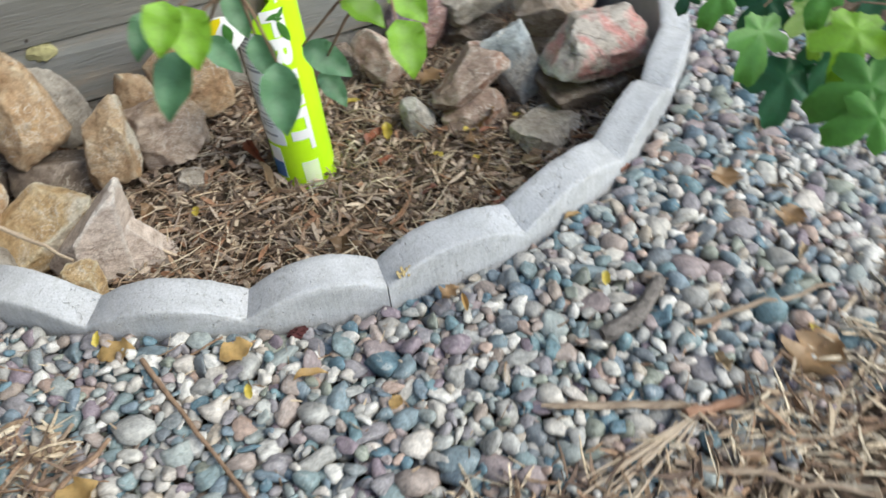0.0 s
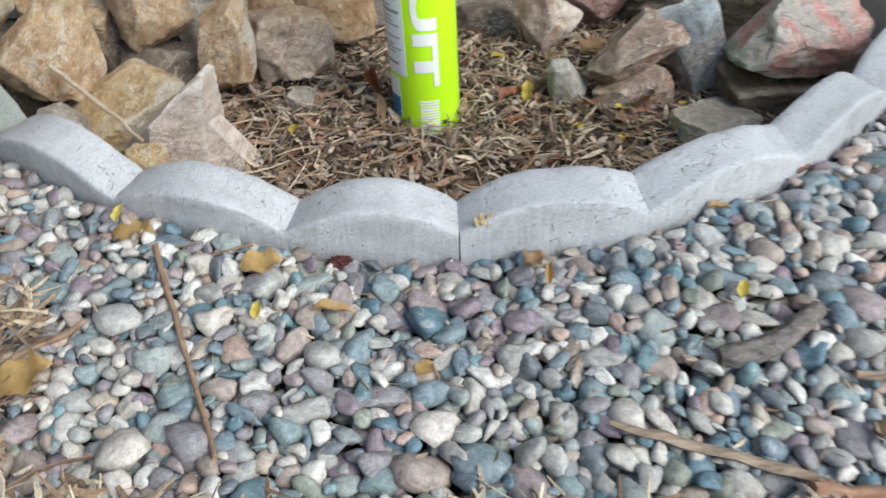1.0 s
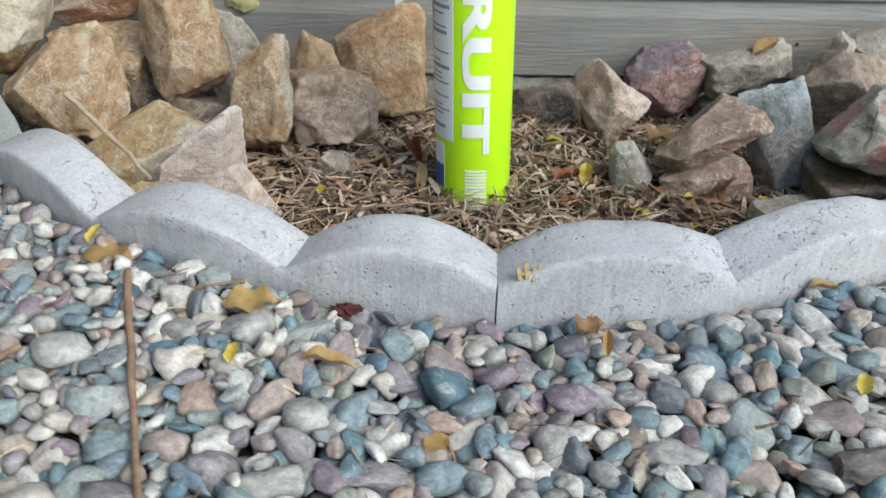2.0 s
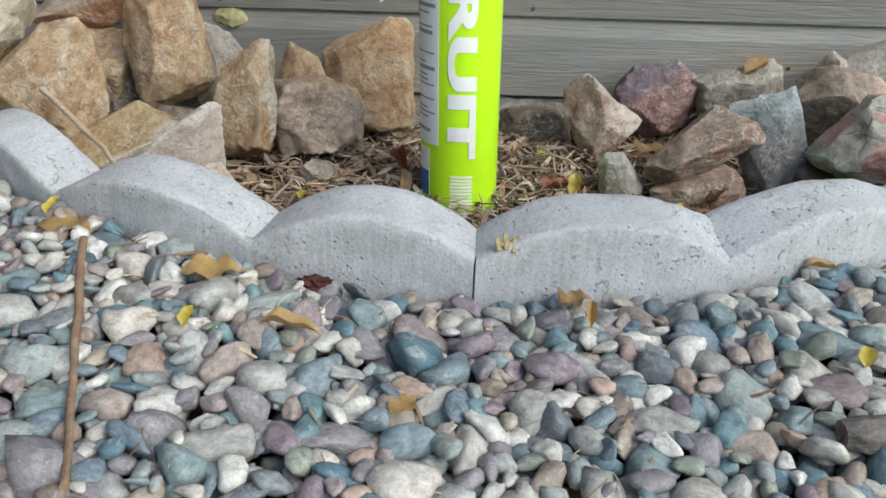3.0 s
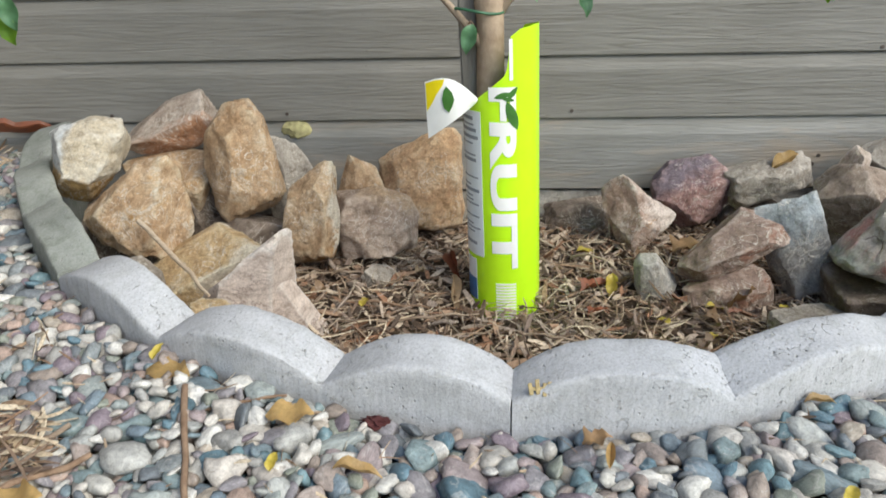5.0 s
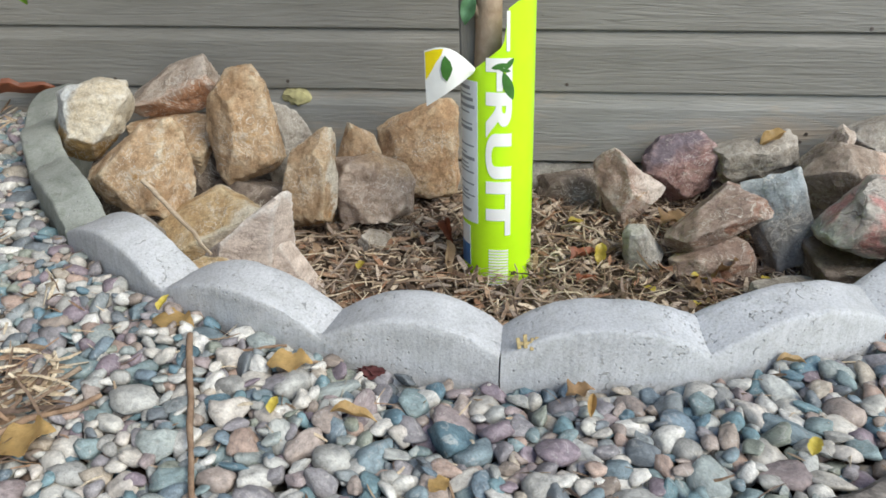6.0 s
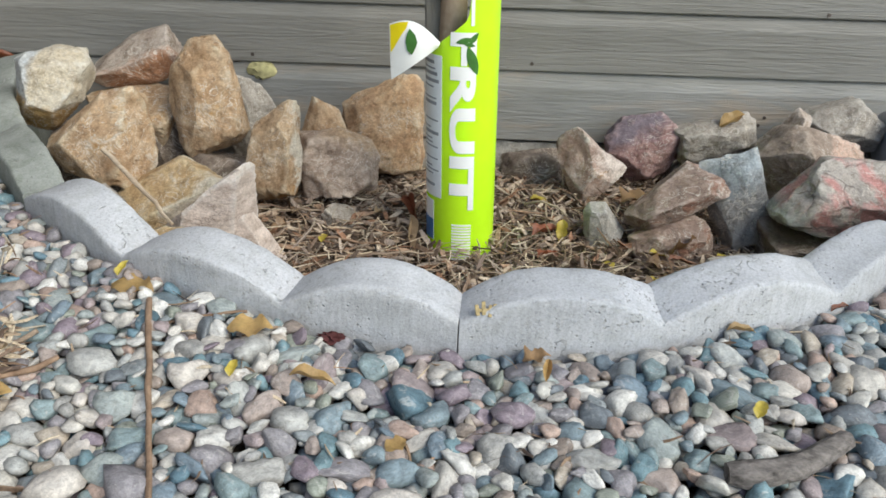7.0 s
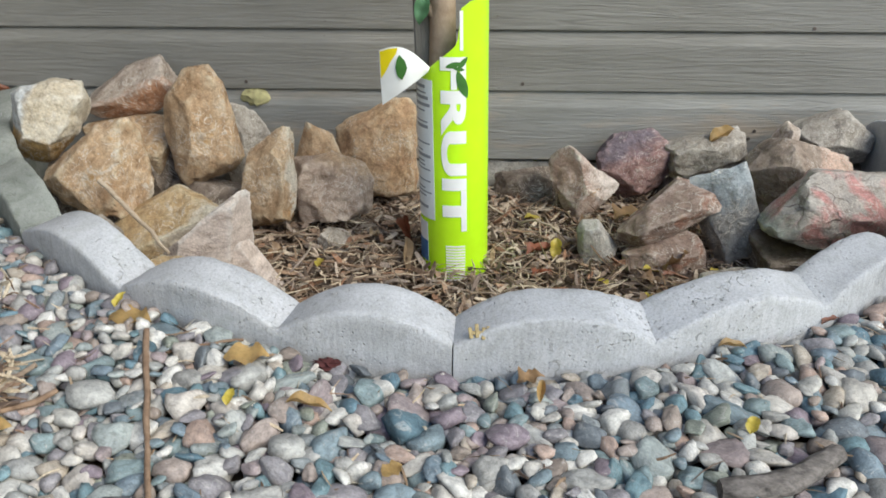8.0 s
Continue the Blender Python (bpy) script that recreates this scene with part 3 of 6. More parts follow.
# ---------------- rocks ----------------
def rock_mesh(seed, size, planes, material, flat=0.0, sub=5, rough=0.05, cuts=()):
    """An angular stone: a ball cut by random planes, its edges softened and chipped."""
    rg = random.Random(seed)
    bm = bmesh.new()
    bmesh.ops.create_icosphere(bm, subdivisions=sub, radius=1)
    ns = [Vector(c[:3]).normalized() for c in cuts]
    ds = [c[3] for c in cuts]
    if planes > 2:
        for a in range(3):
            for sg in (-1, 1):
                v = Vector([rg.gauss(0, 0.30) for _ in range(3)])
                v[a] += sg
                ns.append(v.normalized())
                ds.append(rg.uniform(0.42, 0.5))
    for _ in range(planes):
        v = Vector([rg.gauss(0, 1) for _ in range(3)]).normalized()
        ns.append(v)
        ds.append(rg.uniform(0.37, 0.53))
    off = Vector((seed * 1.37, seed * 0.71, seed * 2.3))
    N, D = np.array([tuple(v) for v in ns]), np.array(ds)
    P = np.array([tuple(v.co) for v in bm.verts])
    dots = np.maximum(P @ N.T, 1e-3)
    r = 1.0 / (np.sum((dots / D) ** 140, 1) ** (1 / 140))
    P = P * np.minimum(r, 0.80)[:, None]
    lo, hi = P.min(0), P.max(0)
    P = (P - (lo + hi) / 2) / (hi - lo)
    for v, p in zip(bm.verts, P):
        q = Vector(p)
        w = q + 0.06 * Vector((noise.noise(q * 2.3 + off), noise.noise(q * 2.3 - off), noise.noise(q * 2.3 + off * 2)))
        cell = noise.voronoi(w * 2.6 + off)[0]
        k = 1 + rough * 0.7 * noise.fractal(w * 4.4 + off, 0.8, 2.1, 6) + rough * 0.8 * ((cell[1] - cell[0]) ** 0.5 - 0.4) - rough * max(0, noise.noise(w * 7 - off) - 0.15)
        step = noise.noise(w * 3.1 + off * 0.5) * 4.0
        k -= rough * 0.45 * (1 - min(1.0, abs(step - round(step)) * 7)) * (0.5 + 0.5 * noise.noise(w * 5 + off))
        w = q.lerp(w, 0.35)
        v.co = Vector((w.x * size[0], w.y * size[1], w.z * size[2])) * k
    return mesh_of("rock", bm, material, 30)


def rock(label, at, size, material, seed, tilt=(0, 0, 0), planes=7, group="rocks round the tree", cuts=(), rough=0.06, sub=5):
    ob = new("rock", rock_mesh(seed, size, planes, material, cuts=cuts, rough=rough, sub=sub))
    ob.matrix_world = pose(*at, *tilt)
    return tagged(ob, label, "rock", group)


ROCK_LIST = [
    # label, place, size, material, seed, tilt
    ("pale cream and grey angular rock resting on the others", (-0.702, 0.60, 0.109), (0.144, 0.12, 0.144), ROCK_PALE, 11, (0, 0, 0)),
    ("large tan sandstone rock with a pointed top", (-0.609, 0.545, 0.049), (0.176, 0.14, 0.171), ROCK_TAN, 23, (0, 0, 0)),
    ("flat brown rock on top of the pile by the wall", (-0.63, 0.80, 0.118), (0.185, 0.13, 0.095), ROCK_FLAT, 31, (0, -14, 0)),
    ("tall upright tan rock leaning on the wall pile", (-0.467, 0.70, 0.070), (0.145, 0.115, 0.231), ROCK_TAN, 47, (0, 0, 0)),
    ("brown rock between taller rocks, darkened for shade", (-0.575, 0.76, -0.01), (0.15, 0.13, 0.17), ROCK_DARK_SHADED, 52, (0, 0, 30)),
    ("low golden rock lying under the pile", (-0.478, 0.495, -0.045), (0.20, 0.15, 0.125), ROCK_GOLD, 61, (0, -12, 0)),
    ("small golden stone against the edging", (-0.435, 0.335, -0.075), (0.075, 0.06, 0.10), ROCK_GOLD, 67, (0, 0, 0)),
    ("upright tan slab of rock with a pale edge", (-0.345, 0.645, -0.001), (0.108, 0.10, 0.195), ROCK_SLAB, 79, (0, 0, 0)),
    ("rounded brown rock with pale veins in the mulch", (-0.230, 0.69, -0.039), (0.158, 0.12, 0.137), ROCK_VEINED, 83, (0, 0, 0)),
    ("large rough tan rock leaning on the siding", (-0.159, 0.815, 0.001), (0.167, 0.13, 0.210), ROCK_UMBER, 97, (0, 0, 0)),
    ("small brown rock wedged between slabs", (-0.285, 0.78, -0.03), (0.09, 0.09, 0.19), ROCK_TAN, 101, (0, 0, 40)),
    ("grey brown rock against the wall under the foam", (-0.43, 0.855, -0.01), (0.14, 0.09, 0.18), ROCK_TAUPE, 103, (0, 0, 0)),
    ("small grey stone beside the edging", (-0.575, 0.42, -0.05), (0.10, 0.08, 0.13), ROCK_TAUPE, 107, (0, 0, 15)),
    ("small brown stone half buried in mulch", (-0.215, 0.60, -0.108), (0.07, 0.05, 0.04), ROCK_TAUPE, 109, (0, 10, 0)),
    ("low brown rock at the foot of the wall", (0.153, 0.85, -0.102), (0.139, 0.09, 0.105), ROCK_DARK_SHADED, 113, (0, 0, 0)),
    ("rust and white pointed rock leaning to one side", (0.254, 0.755, -0.050), (0.137, 0.10, 0.165), ROCK_RUST, 127, (0, 0, 0)),
    ("dark purple red rock with white crystals", (0.364, 0.840, -0.037), (0.151, 0.11, 0.146), ROCK_RED, 131, (0, 0, 0)),
    ("taupe slab of rock tilted against the siding", (0.502, 0.815, -0.006), (0.166, 0.10, 0.111), ROCK_TAUPE, 137, (0, 0, 0)),
    ("brown block of rock with a white vein", (0.370, 0.555, -0.028), (0.182, 0.11, 0.112), ROCK_BROWN, 139, (0, -6, 0)),
    ("small whitish cobble at the edge of the mulch", (0.254, 0.565, -0.092), (0.076, 0.065, 0.095), ROCK_WHITE, 149, (0, 0, 0)),
    ("low brown rock with pale streaks behind a dead leaf", (0.366, 0.530, -0.096), (0.151, 0.10, 0.093), ROCK_BROWN, 151, (0, 0, 0)),
    ("tall blue grey rock standing on the mulch", (0.478, 0.565, -0.033), (0.150, 0.11, 0.196), ROCK_GREY, 157, (0, 0, 0)),
    ("large brown rock on top of the pile", (0.625, 0.660, 0.010), (0.196, 0.14, 0.138), ROCK_LIT_BLUSH, 163, (0, 0, 0)),
    ("pink and green grey angular rock beside the edging", (0.614, 0.475, 0.011), (0.232, 0.14, 0.130), ROCK_PINK, 167, (0, 0, 0)),
    ("pale pointed stone standing behind the brown rock", (0.622, 0.735, 0.022), (0.055, 0.06, 0.115), ROCK_FLAT, 169, (0, 22, 0)),
    ("rough taupe rock at the end of the pile", (0.738, 0.80, 0.036), (0.171, 0.12, 0.112), ROCK_TAUPE, 173, (0, 0, 0)),
    ("low grey brown rock behind the edging", (0.475, 0.405, -0.105), (0.16, 0.11, 0.065), ROCK_TAUPE, 179, (0, 0, 25)),
    ("brown rock under the pink one, darkened for shade", (0.60, 0.50, -0.085), (0.20, 0.16, 0.10), ROCK_DARK_SHADED, 181, (0, 0, 0)),
    ("rock under the pile by the wall, coloured dark for shade", (0.62, 0.70, -0.075), (0.22, 0.17, 0.12), ROCK_DARK_SHADED, 191, (0, 0, 0)),
    ("rock supporting the taupe slab, coloured dark for shade", (0.50, 0.83, -0.085), (0.17, 0.12, 0.10), ROCK_DARK_SHADED, 193, (0, 0, 0)),
    ("rock low in the corner of the bed, coloured dark for shade", (0.75, 0.80, -0.075), (0.16, 0.15, 0.12), ROCK_DARK_SHADED, 197, (0, 0, 0)),
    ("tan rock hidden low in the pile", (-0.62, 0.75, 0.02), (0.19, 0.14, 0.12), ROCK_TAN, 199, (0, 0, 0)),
    ("tan rock low against the edging", (-0.70, 0.62, -0.04), (0.15, 0.15, 0.19), ROCK_DARK_SHADED, 211, (0, 0, 0)),
    ("brown rock low under the tall one", (-0.46, 0.70, -0.085), (0.16, 0.14, 0.13), ROCK_DARK_SHADED, 223, (0, 0, 0)),
]
# leading facets of the stones that need them, by seed: normal and distance in the unit box
FACETS = {31: [(-0.6, -0.2, 0.8, 0.36), (0.3, -0.9, -0.2, 0.36), (-0.1, -0.6, 0.8, 0.30)], 61: [(-0.1, -0.6, 0.8, 0.28), (0.3, -0.9, -0.2, 0.34)], 169: [(-1, -0.3, 0.25, 0.3), (1, -0.2, 0.3, 0.3)]}
# flanks of the larger stones, by seed: the way each flank faces in the upright plane (degrees) and its distance in the unit box
FLANKS = {
    127: [(118, 0.56), (56, 0.27), (-45, 0.36), (-82, 0.47), (-155, 0.37), (-174, 0.46)],
    131: [(139, 0.44), (102, 0.45), (51, 0.50), (9, 0.47), (-52, 0.43), (-69, 0.41), (-143, 0.43), (178, 0.50)],
    137: [(110, 0.33), (10, 0.48), (-64, 0.28), (-170, 0.47)],
    139: [(141, 0.28), (53, 0.43), (-17, 0.43), (-55, 0.21), (-127, 0.60), (-175, 0.51)],
    149: [(142, 0.59), (95, 0.50), (42, 0.32), (-19, 0.50), (-82, 0.46), (-151, 0.46), (-175, 0.47)],
    151: [(123, 0.33), (56, 0.50), (9, 0.43), (-81, 0.44), (-147, 0.57), (-179, 0.50)],
    157: [(105, 0.46), (27, 0.31), (2, 0.48), (-85, 0.49), (-147, 0.32), (-156, 0.31)],
    163: [(144, 0.44), (68, 0.40), (-5, 0.48), (-50, 0.34), (-116, 0.48), (-160, 0.45)],
    167: [(155, 0.38), (85, 0.48), (7, 0.46), (-67, 0.47), (-97, 0.49), (-168, 0.53)],
    173: [(119, 0.38), (40, 0.40), (-1, 0.50), (-71, 0.52), (-118, 0.37), (-153, 0.37)],
    113: [(100, 0.43), (9, 0.44), (-83, 0.44), (-177, 0.48)],
    11: [(123, 0.49), (90, 0.50), (8, 0.54), (-19, 0.38), (-46, 0.33), (-82, 0.46), (-130, 0.53), (167, 0.43)],
    23: [(132, 0.30), (130, 0.29), (98, 0.44), (40, 0.58), (4, 0.48), (-40, 0.60), (-104, 0.39), (-154, 0.47)],
    47: [(128, 0.50), (113, 0.52), (88, 0.49), (56, 0.49), (15, 0.41), (18, 0.41), (-54, 0.46), (-73, 0.41), (-126, 0.54), (-165, 0.49), (167, 0.48)],
    79: [(70, 0.57), (-6, 0.45), (-20, 0.47), (-87, 0.47), (-164, 0.58), (159, 0.33), (115, 0.33)],
    83: [(99, 0.49), (68, 0.47), (18, 0.50), (-7, 0.48), (-79, 0.41), (-170, 0.51), (176, 0.49)],
    97: [(111, 0.36), (83, 0.53), (1, 0.49), (-83, 0.52), (-94, 0.49), (-141, 0.40), (178, 0.50)],
}


# broken faces towards the yard, by seed: the way each faces and its distance in the unit box
FACES = {
    11: [(-0.80, -0.60, 0.12, 0.34), (0.30, -0.92, 0.22, 0.33), (-0.12, -0.72, -0.66, 0.36), (0.1, -0.45, 0.9, 0.42)],
    23: [(0.10, -0.93, 0.36, 0.30), (0.90, -0.42, 0.05, 0.36), (-0.50, -0.80, -0.30, 0.38), (-0.35, -0.55, 0.76, 0.36)],
    31: [(-0.15, -0.45, 0.88, 0.30), (0.15, -0.82, -0.55, 0.32), (0.55, -0.70, 0.45, 0.36)],
    47: [(-0.62, -0.77, 0.12, 0.36), (0.42, -0.88, 0.22, 0.33), (0.15, -0.90, -0.42, 0.40), (-0.2, -0.6, 0.75, 0.42)],
    79: [(-0.20, -0.97, 0.12, 0.30), (0.96, -0.10, 0.05, 0.42), (-0.62, -0.70, 0.36, 0.38)],
    83: [(0.02, -0.97, 0.22, 0.34), (0.60, -0.72, 0.34, 0.42), (-0.45, -0.85, -0.1, 0.42)],
    97: [(0.05, -0.93, 0.36, 0.32), (-0.60, -0.74, 0.30, 0.40)],
    127: [(-0.66, -0.72, 0.20, 0.30), (0.52, -0.66, 0.54, 0.29), (0.25, -0.92, -0.30, 0.38)],
    131: [(-0.12, -0.50, 0.86, 0.25), (0.05, -0.98, 0.02, 0.28), (-0.45, -0.62, -0.64, 0.34), (0.62, -0.68, -0.38, 0.36), (-0.55, -0.70, 0.45, 0.36)],
    137: [(0.0, -0.48, 0.88, 0.33), (-0.04, -0.97, -0.22, 0.34), (0.75, -0.62, 0.2, 0.42)],
    139: [(-0.30, -0.56, 0.77, 0.21), (0.22, -0.90, -0.38, 0.24), (0.72, -0.52, 0.46, 0.40), (-0.66, -0.70, 0.25, 0.40)],
    151: [(-0.10, -0.60, 0.79, 0.32), (0.12, -0.97, -0.12, 0.34), (-0.65, -0.70, 0.30, 0.38)],
    157: [(-0.55, -0.80, 0.24, 0.32), (0.34, -0.92, 0.18, 0.32), (0.05, -0.55, 0.83, 0.42)],
    163: [(-0.55, -0.76, -0.34, 0.28), (0.50, -0.62, 0.60, 0.30), (0.55, -0.82, -0.12, 0.36)],
    167: [(0.02, -0.62, 0.78, 0.28), (-0.10, -0.97, -0.20, 0.32), (-0.62, -0.66, 0.42, 0.38), (0.60, -0.74, 0.30, 0.40)],
    173: [(-0.35, -0.66, 0.66, 0.32), (0.45, -0.82, 0.36, 0.34), (0.1, -0.85, -0.52, 0.36)],
}


def flanks(seed, chips=5):
    """Facets of a stone from its flanks, each split along the middle, with its broken front and a plain back."""
    rg = random.Random(seed * 3)
    cuts = []
    for a, d in FLANKS[seed]:
        for side in (-1, 1):
            y = side * rg.uniform(0.12, 0.42)
            k = math.hypot(1, y)
            cuts.append((math.cos(radians(a)) / k, y / k, math.sin(radians(a)) / k, d / k))
    cuts += FACES.get(seed, [(0.15, -1, 0.2, 0.38), (-0.4, -1, -0.1, 0.38)])
    cuts.append((rg.uniform(-0.2, 0.2), 1, rg.uniform(-0.1, 0.3), 0.42))
    for _ in range(chips):
        v = Vector((rg.gauss(0, 1), -abs(rg.gauss(0.4, 0.6)), rg.gauss(0.25, 0.9))).normalized()
        cuts.append((v.x, v.y, v.z, rg.uniform(0.44, 0.52)))
    return cuts


for label, at, size, material, seed, tilt in ROCK_LIST:
    if seed in FLANKS:
        rock(label, at, size, material, seed, tilt, planes=0, cuts=flanks(seed, 0 if material is ROCK_WHITE else 5), rough=0.03 if material is ROCK_WHITE else 0.075)
    else:
        rock(label, at, size, material, seed, tilt, cuts=FACETS.get(seed, ()), rough=0.055, planes=8)
# the wedge-shaped rock in front of the pile, and the flake beside it
rock("mauve wedge-shaped rock with a sharp ridge and dark bands", (-0.412, 0.430, -0.030), (0.165, 0.11, 0.170), ROCK_MAUVE, 227, (0, 0, -6), planes=0,
     cuts=[(1.0, -0.15, -0.06, 0.42), (-0.66, 0.10, 0.74, 0.20), (0.22, -0.97, 0.16, 0.36), (-0.78, -0.60, 0.20, 0.42), (0, 0, -1, 0.6), (0.1, 1, 0.1, 0.42)], rough=0.014)
rock("mauve flake of rock leaning on the wedge-shaped one", (-0.325, 0.415, -0.080), (0.075, 0.06, 0.110), ROCK_MAUVE, 229, (0, -12, 0), planes=0,
     cuts=[(0.80, -0.1, 0.55, 0.28), (-0.9, 0, 0.2, 0.4), (0.2, -0.9, 0.3, 0.4), (0, 1, 0, 0.4), (0, 0, -1, 0.5), (-0.2, 0, 1, 0.5)], rough=0.014)


# ---------------- pebbles ----------------
def pebble_shape(seed, sub):
    """A water-smoothed stone: a blocky ball with a few flats, one end often narrower."""
    rg = random.Random(seed)
    bm = bmesh.new()
    bmesh.ops.create_icosphere(bm, subdivisions=sub, radius=1)
    off = Vector((seed * 2.1, seed * 0.37, seed * 1.3))
    broken = seed % 3 == 0
    cuts = [(Vector([rg.gauss(0, 1), rg.gauss(0, 1), rg.gauss(0, 0.8)]).normalized(), rg.uniform(0.48, 0.78) if broken else rg.uniform(0.58, 0.92)) for _ in range(9)]
    p, taper, skew = rg.uniform(2.0, 3.4), rg.uniform(-0.38, 0.38), rg.uniform(-0.3, 0.3)
    hard = 40 if broken else 20
    for v in bm.verts:
        d = v.co.normalized()
        r = (abs(d.x) ** p + abs(d.y) ** p + abs(d.z) ** p) ** (-1 / p)
        s = sum((max(d.dot(n), 0.001) * r / c) ** hard for n, c in cuts) + 1
        q = d * r * (s ** (-1 / hard)) * (1 + 0.16 * noise.noise(d * 1.3 + off) + 0.05 * noise.noise(d * 3.5 - off))
        v.co = Vector((q.x, q.y * (1 + taper * q.x) + skew * q.x * q.x, q.z * (1 + 0.5 * taper * q.x)))
    vs = np.array([tuple(v.co) for v in bm.verts])
    vs -= (vs.max(0) + vs.min(0)) / 2
    vs /= np.abs(vs).max(0)
    fs = np.array([[v.index for v in f.verts] for f in bm.faces])
    bm.free()
    return vs, fs


SHAPES = [pebble_shape(i, 2) for i in range(42)]
SHAPES_LOW = [pebble_shape(i, 1) for i in range(42)]
SHAPE_MESHES = [arrays_mesh("pebble", *pebble_shape(i, 3), PEBBLE) for i in range(42)]

X0, Y0, RES = -1.15, -0.60, 0.004
HX, HY = np.meshgrid(np.arange(X0, 1.15, RES), np.arange(Y0, 0.95, RES))
HD = ring_distance(HX.ravel(), HY.ravel()).reshape(HX.shape)
HT = gravel_top(HX, HY, HD)
HM = np.where(HD > 0, HT - 0.030, 9.0)
rngp = np.random.default_rng(11)
pebbles = []      # x, y, z, a, b, c, yaw, colour or None, free


def settle(x, y, a, b, c, yaw, fixed=None):
    """Drops a stone on the heap; its centre height, or None where it would stand too high."""
    i0, i1 = int((x - a - X0) / RES), int((x + a - X0) / RES) + 2
    j0, j1 = int((y - a - Y0) / RES), int((y + a - Y0) / RES) + 2
    if i0 < 0 or j0 < 0 or i1 >= HX.shape[1] or j1 >= HX.shape[0]:
        return None
    X, Y = HX[j0:j1, i0:i1] - x, HY[j0:j1, i0:i1] - y
    cu, su = math.cos(yaw), math.sin(yaw)
    q = 1 - ((X * cu + Y * su) / a) ** 2 - ((-X * su + Y * cu) / b) ** 2
    mask = q > 0.06
    if not mask.any():
        return None
    e = c * np.sqrt(np.maximum(q, 0))
    h = HM[j0:j1, i0:i1]
    if fixed is None:
        vals = (h + e)[mask]
        if (vals > 5).mean() > 0.12:
            return None
        z = np.percentile(vals, 50)
        if z > HT[int((y - Y0) / RES), int((x - X0) / RES)] - 0.45 * c + 0.004:
            return None
    else:
        z = fixed
    h[mask] = np.maximum(h, z + e)[mask]
    return z


# stones that stand out by colour or size: x, y, half length, half width, yaw, colour
NOTABLE = [
    (-0.219, -0.160, 0.020, 0.017, 0, 12), (-0.080, -0.036, 0.019, 0.013, 20, 12), (-0.016, -0.038, 0.024, 0.018, 80, 7), (-0.045, -0.072, 0.026, 0.017, 0, 13),
    (-0.025, -0.115, 0.020, 0.018, 0, 0), (0.190, -0.138, 0.024, 0.020, -40, 9), (0.262, -0.125, 0.029, 0.020, -20, 13), (0.325, -0.066, 0.024, 0.014, 10, 7),
    (-0.455, -0.008, 0.026, 0.019, -10, 4), (-0.385, -0.016, 0.020, 0.016, 0, 4), (-0.478, 0.125, 0.019, 0.015, 20, 7), (-0.430, 0.095, 0.022, 0.016, 100, 0),
    (-0.327, 0.050, 0.028, 0.014, -15, 0), (-0.229, -0.032, 0.024, 0.017, 0, 8), (-0.172, -0.032, 0.029, 0.011, 20, 9), (-0.326, -0.122, 0.026, 0.019, 0, 9),
]
NOTABLE += [
    (-0.186, -0.116, 0.023, 0.016, 60, 3), (-0.119, -0.124, 0.026, 0.018, 70, 0), (-0.172, -0.197, 0.027, 0.017, 10, 5), (-0.097, -0.188, 0.026, 0.015, 5, 8),
    (-0.052, -0.186, 0.024, 0.018, 0, 0), (0.002, -0.175, 0.020, 0.015, -30, 12), (-0.258, -0.160, 0.021, 0.014, -15, 3), (0.178, -0.068, 0.024, 0.018, -20, 6),
    (0.277, -0.076, 0.028, 0.012, -25, 0), (0.081, -0.106, 0.024, 0.014, -40, 2), (0.124, -0.164, 0.026, 0.018, -15, 2), (0.247, -0.020, 0.020, 0.014, 70, 13),
    (0.176, -0.032, 0.022, 0.018, 30, 11), (0.107, -0.130, 0.018, 0.013, -30, 0), (0.062, -0.040, 0.022, 0.018, 10, 8), (0.205, -0.03, 0.019, 0.015, 60, 4),
]
for x, y, a, b, yaw, col in NOTABLE:
    d = float(ring_distance([x], [y])[0])
    c = min(a, b) * 0.8
    z = float(gravel_top(x, y, d)) - c * 0.55
    settle(x, y, a, b, c, radians(yaw), z)
    pebbles.append((x, y, z, a, b, c, radians(yaw), PEBBLE_COLOURS[col], 0.15))
tries = 0
while tries < 60000:
    tries += 1
    x, y = rngp.uniform(-1.1, 1.1), rngp.uniform(-0.57, 0.9)
    d = HD[int((y - Y0) / RES), int((x - X0) / RES)]
    edge = 0.325 + 0.13 * min(max(x, 0.0), 0.7)
    if d < 0.008 or d > edge + 0.11 or (d > edge and rngp.random() < (d - edge) / 0.09):
        continue
    if x < -0.46 and y < -0.03 and rngp.random() < 0.45:
        continue
    a = float(np.clip(rngp.lognormal(math.log(0.0152), 0.30), 0.0095, 0.030))
    if x > 0.35:
        a = min(a * 1.15, 0.031)
    if tries > 50000:
        a = float(rngp.uniform(0.0075, 0.0115))
    b = a * rngp.uniform(0.52, 0.95)
    c = b * rngp.uniform(0.45, 0.95)
    yaw = rngp.uniform(0, math.pi)
    z = settle(x, y, a, b, c, yaw)
    if z is not None:
        pebbles.append((x, y, z, a, b, c, yaw, None, rngp.uniform(0, 0.5)))

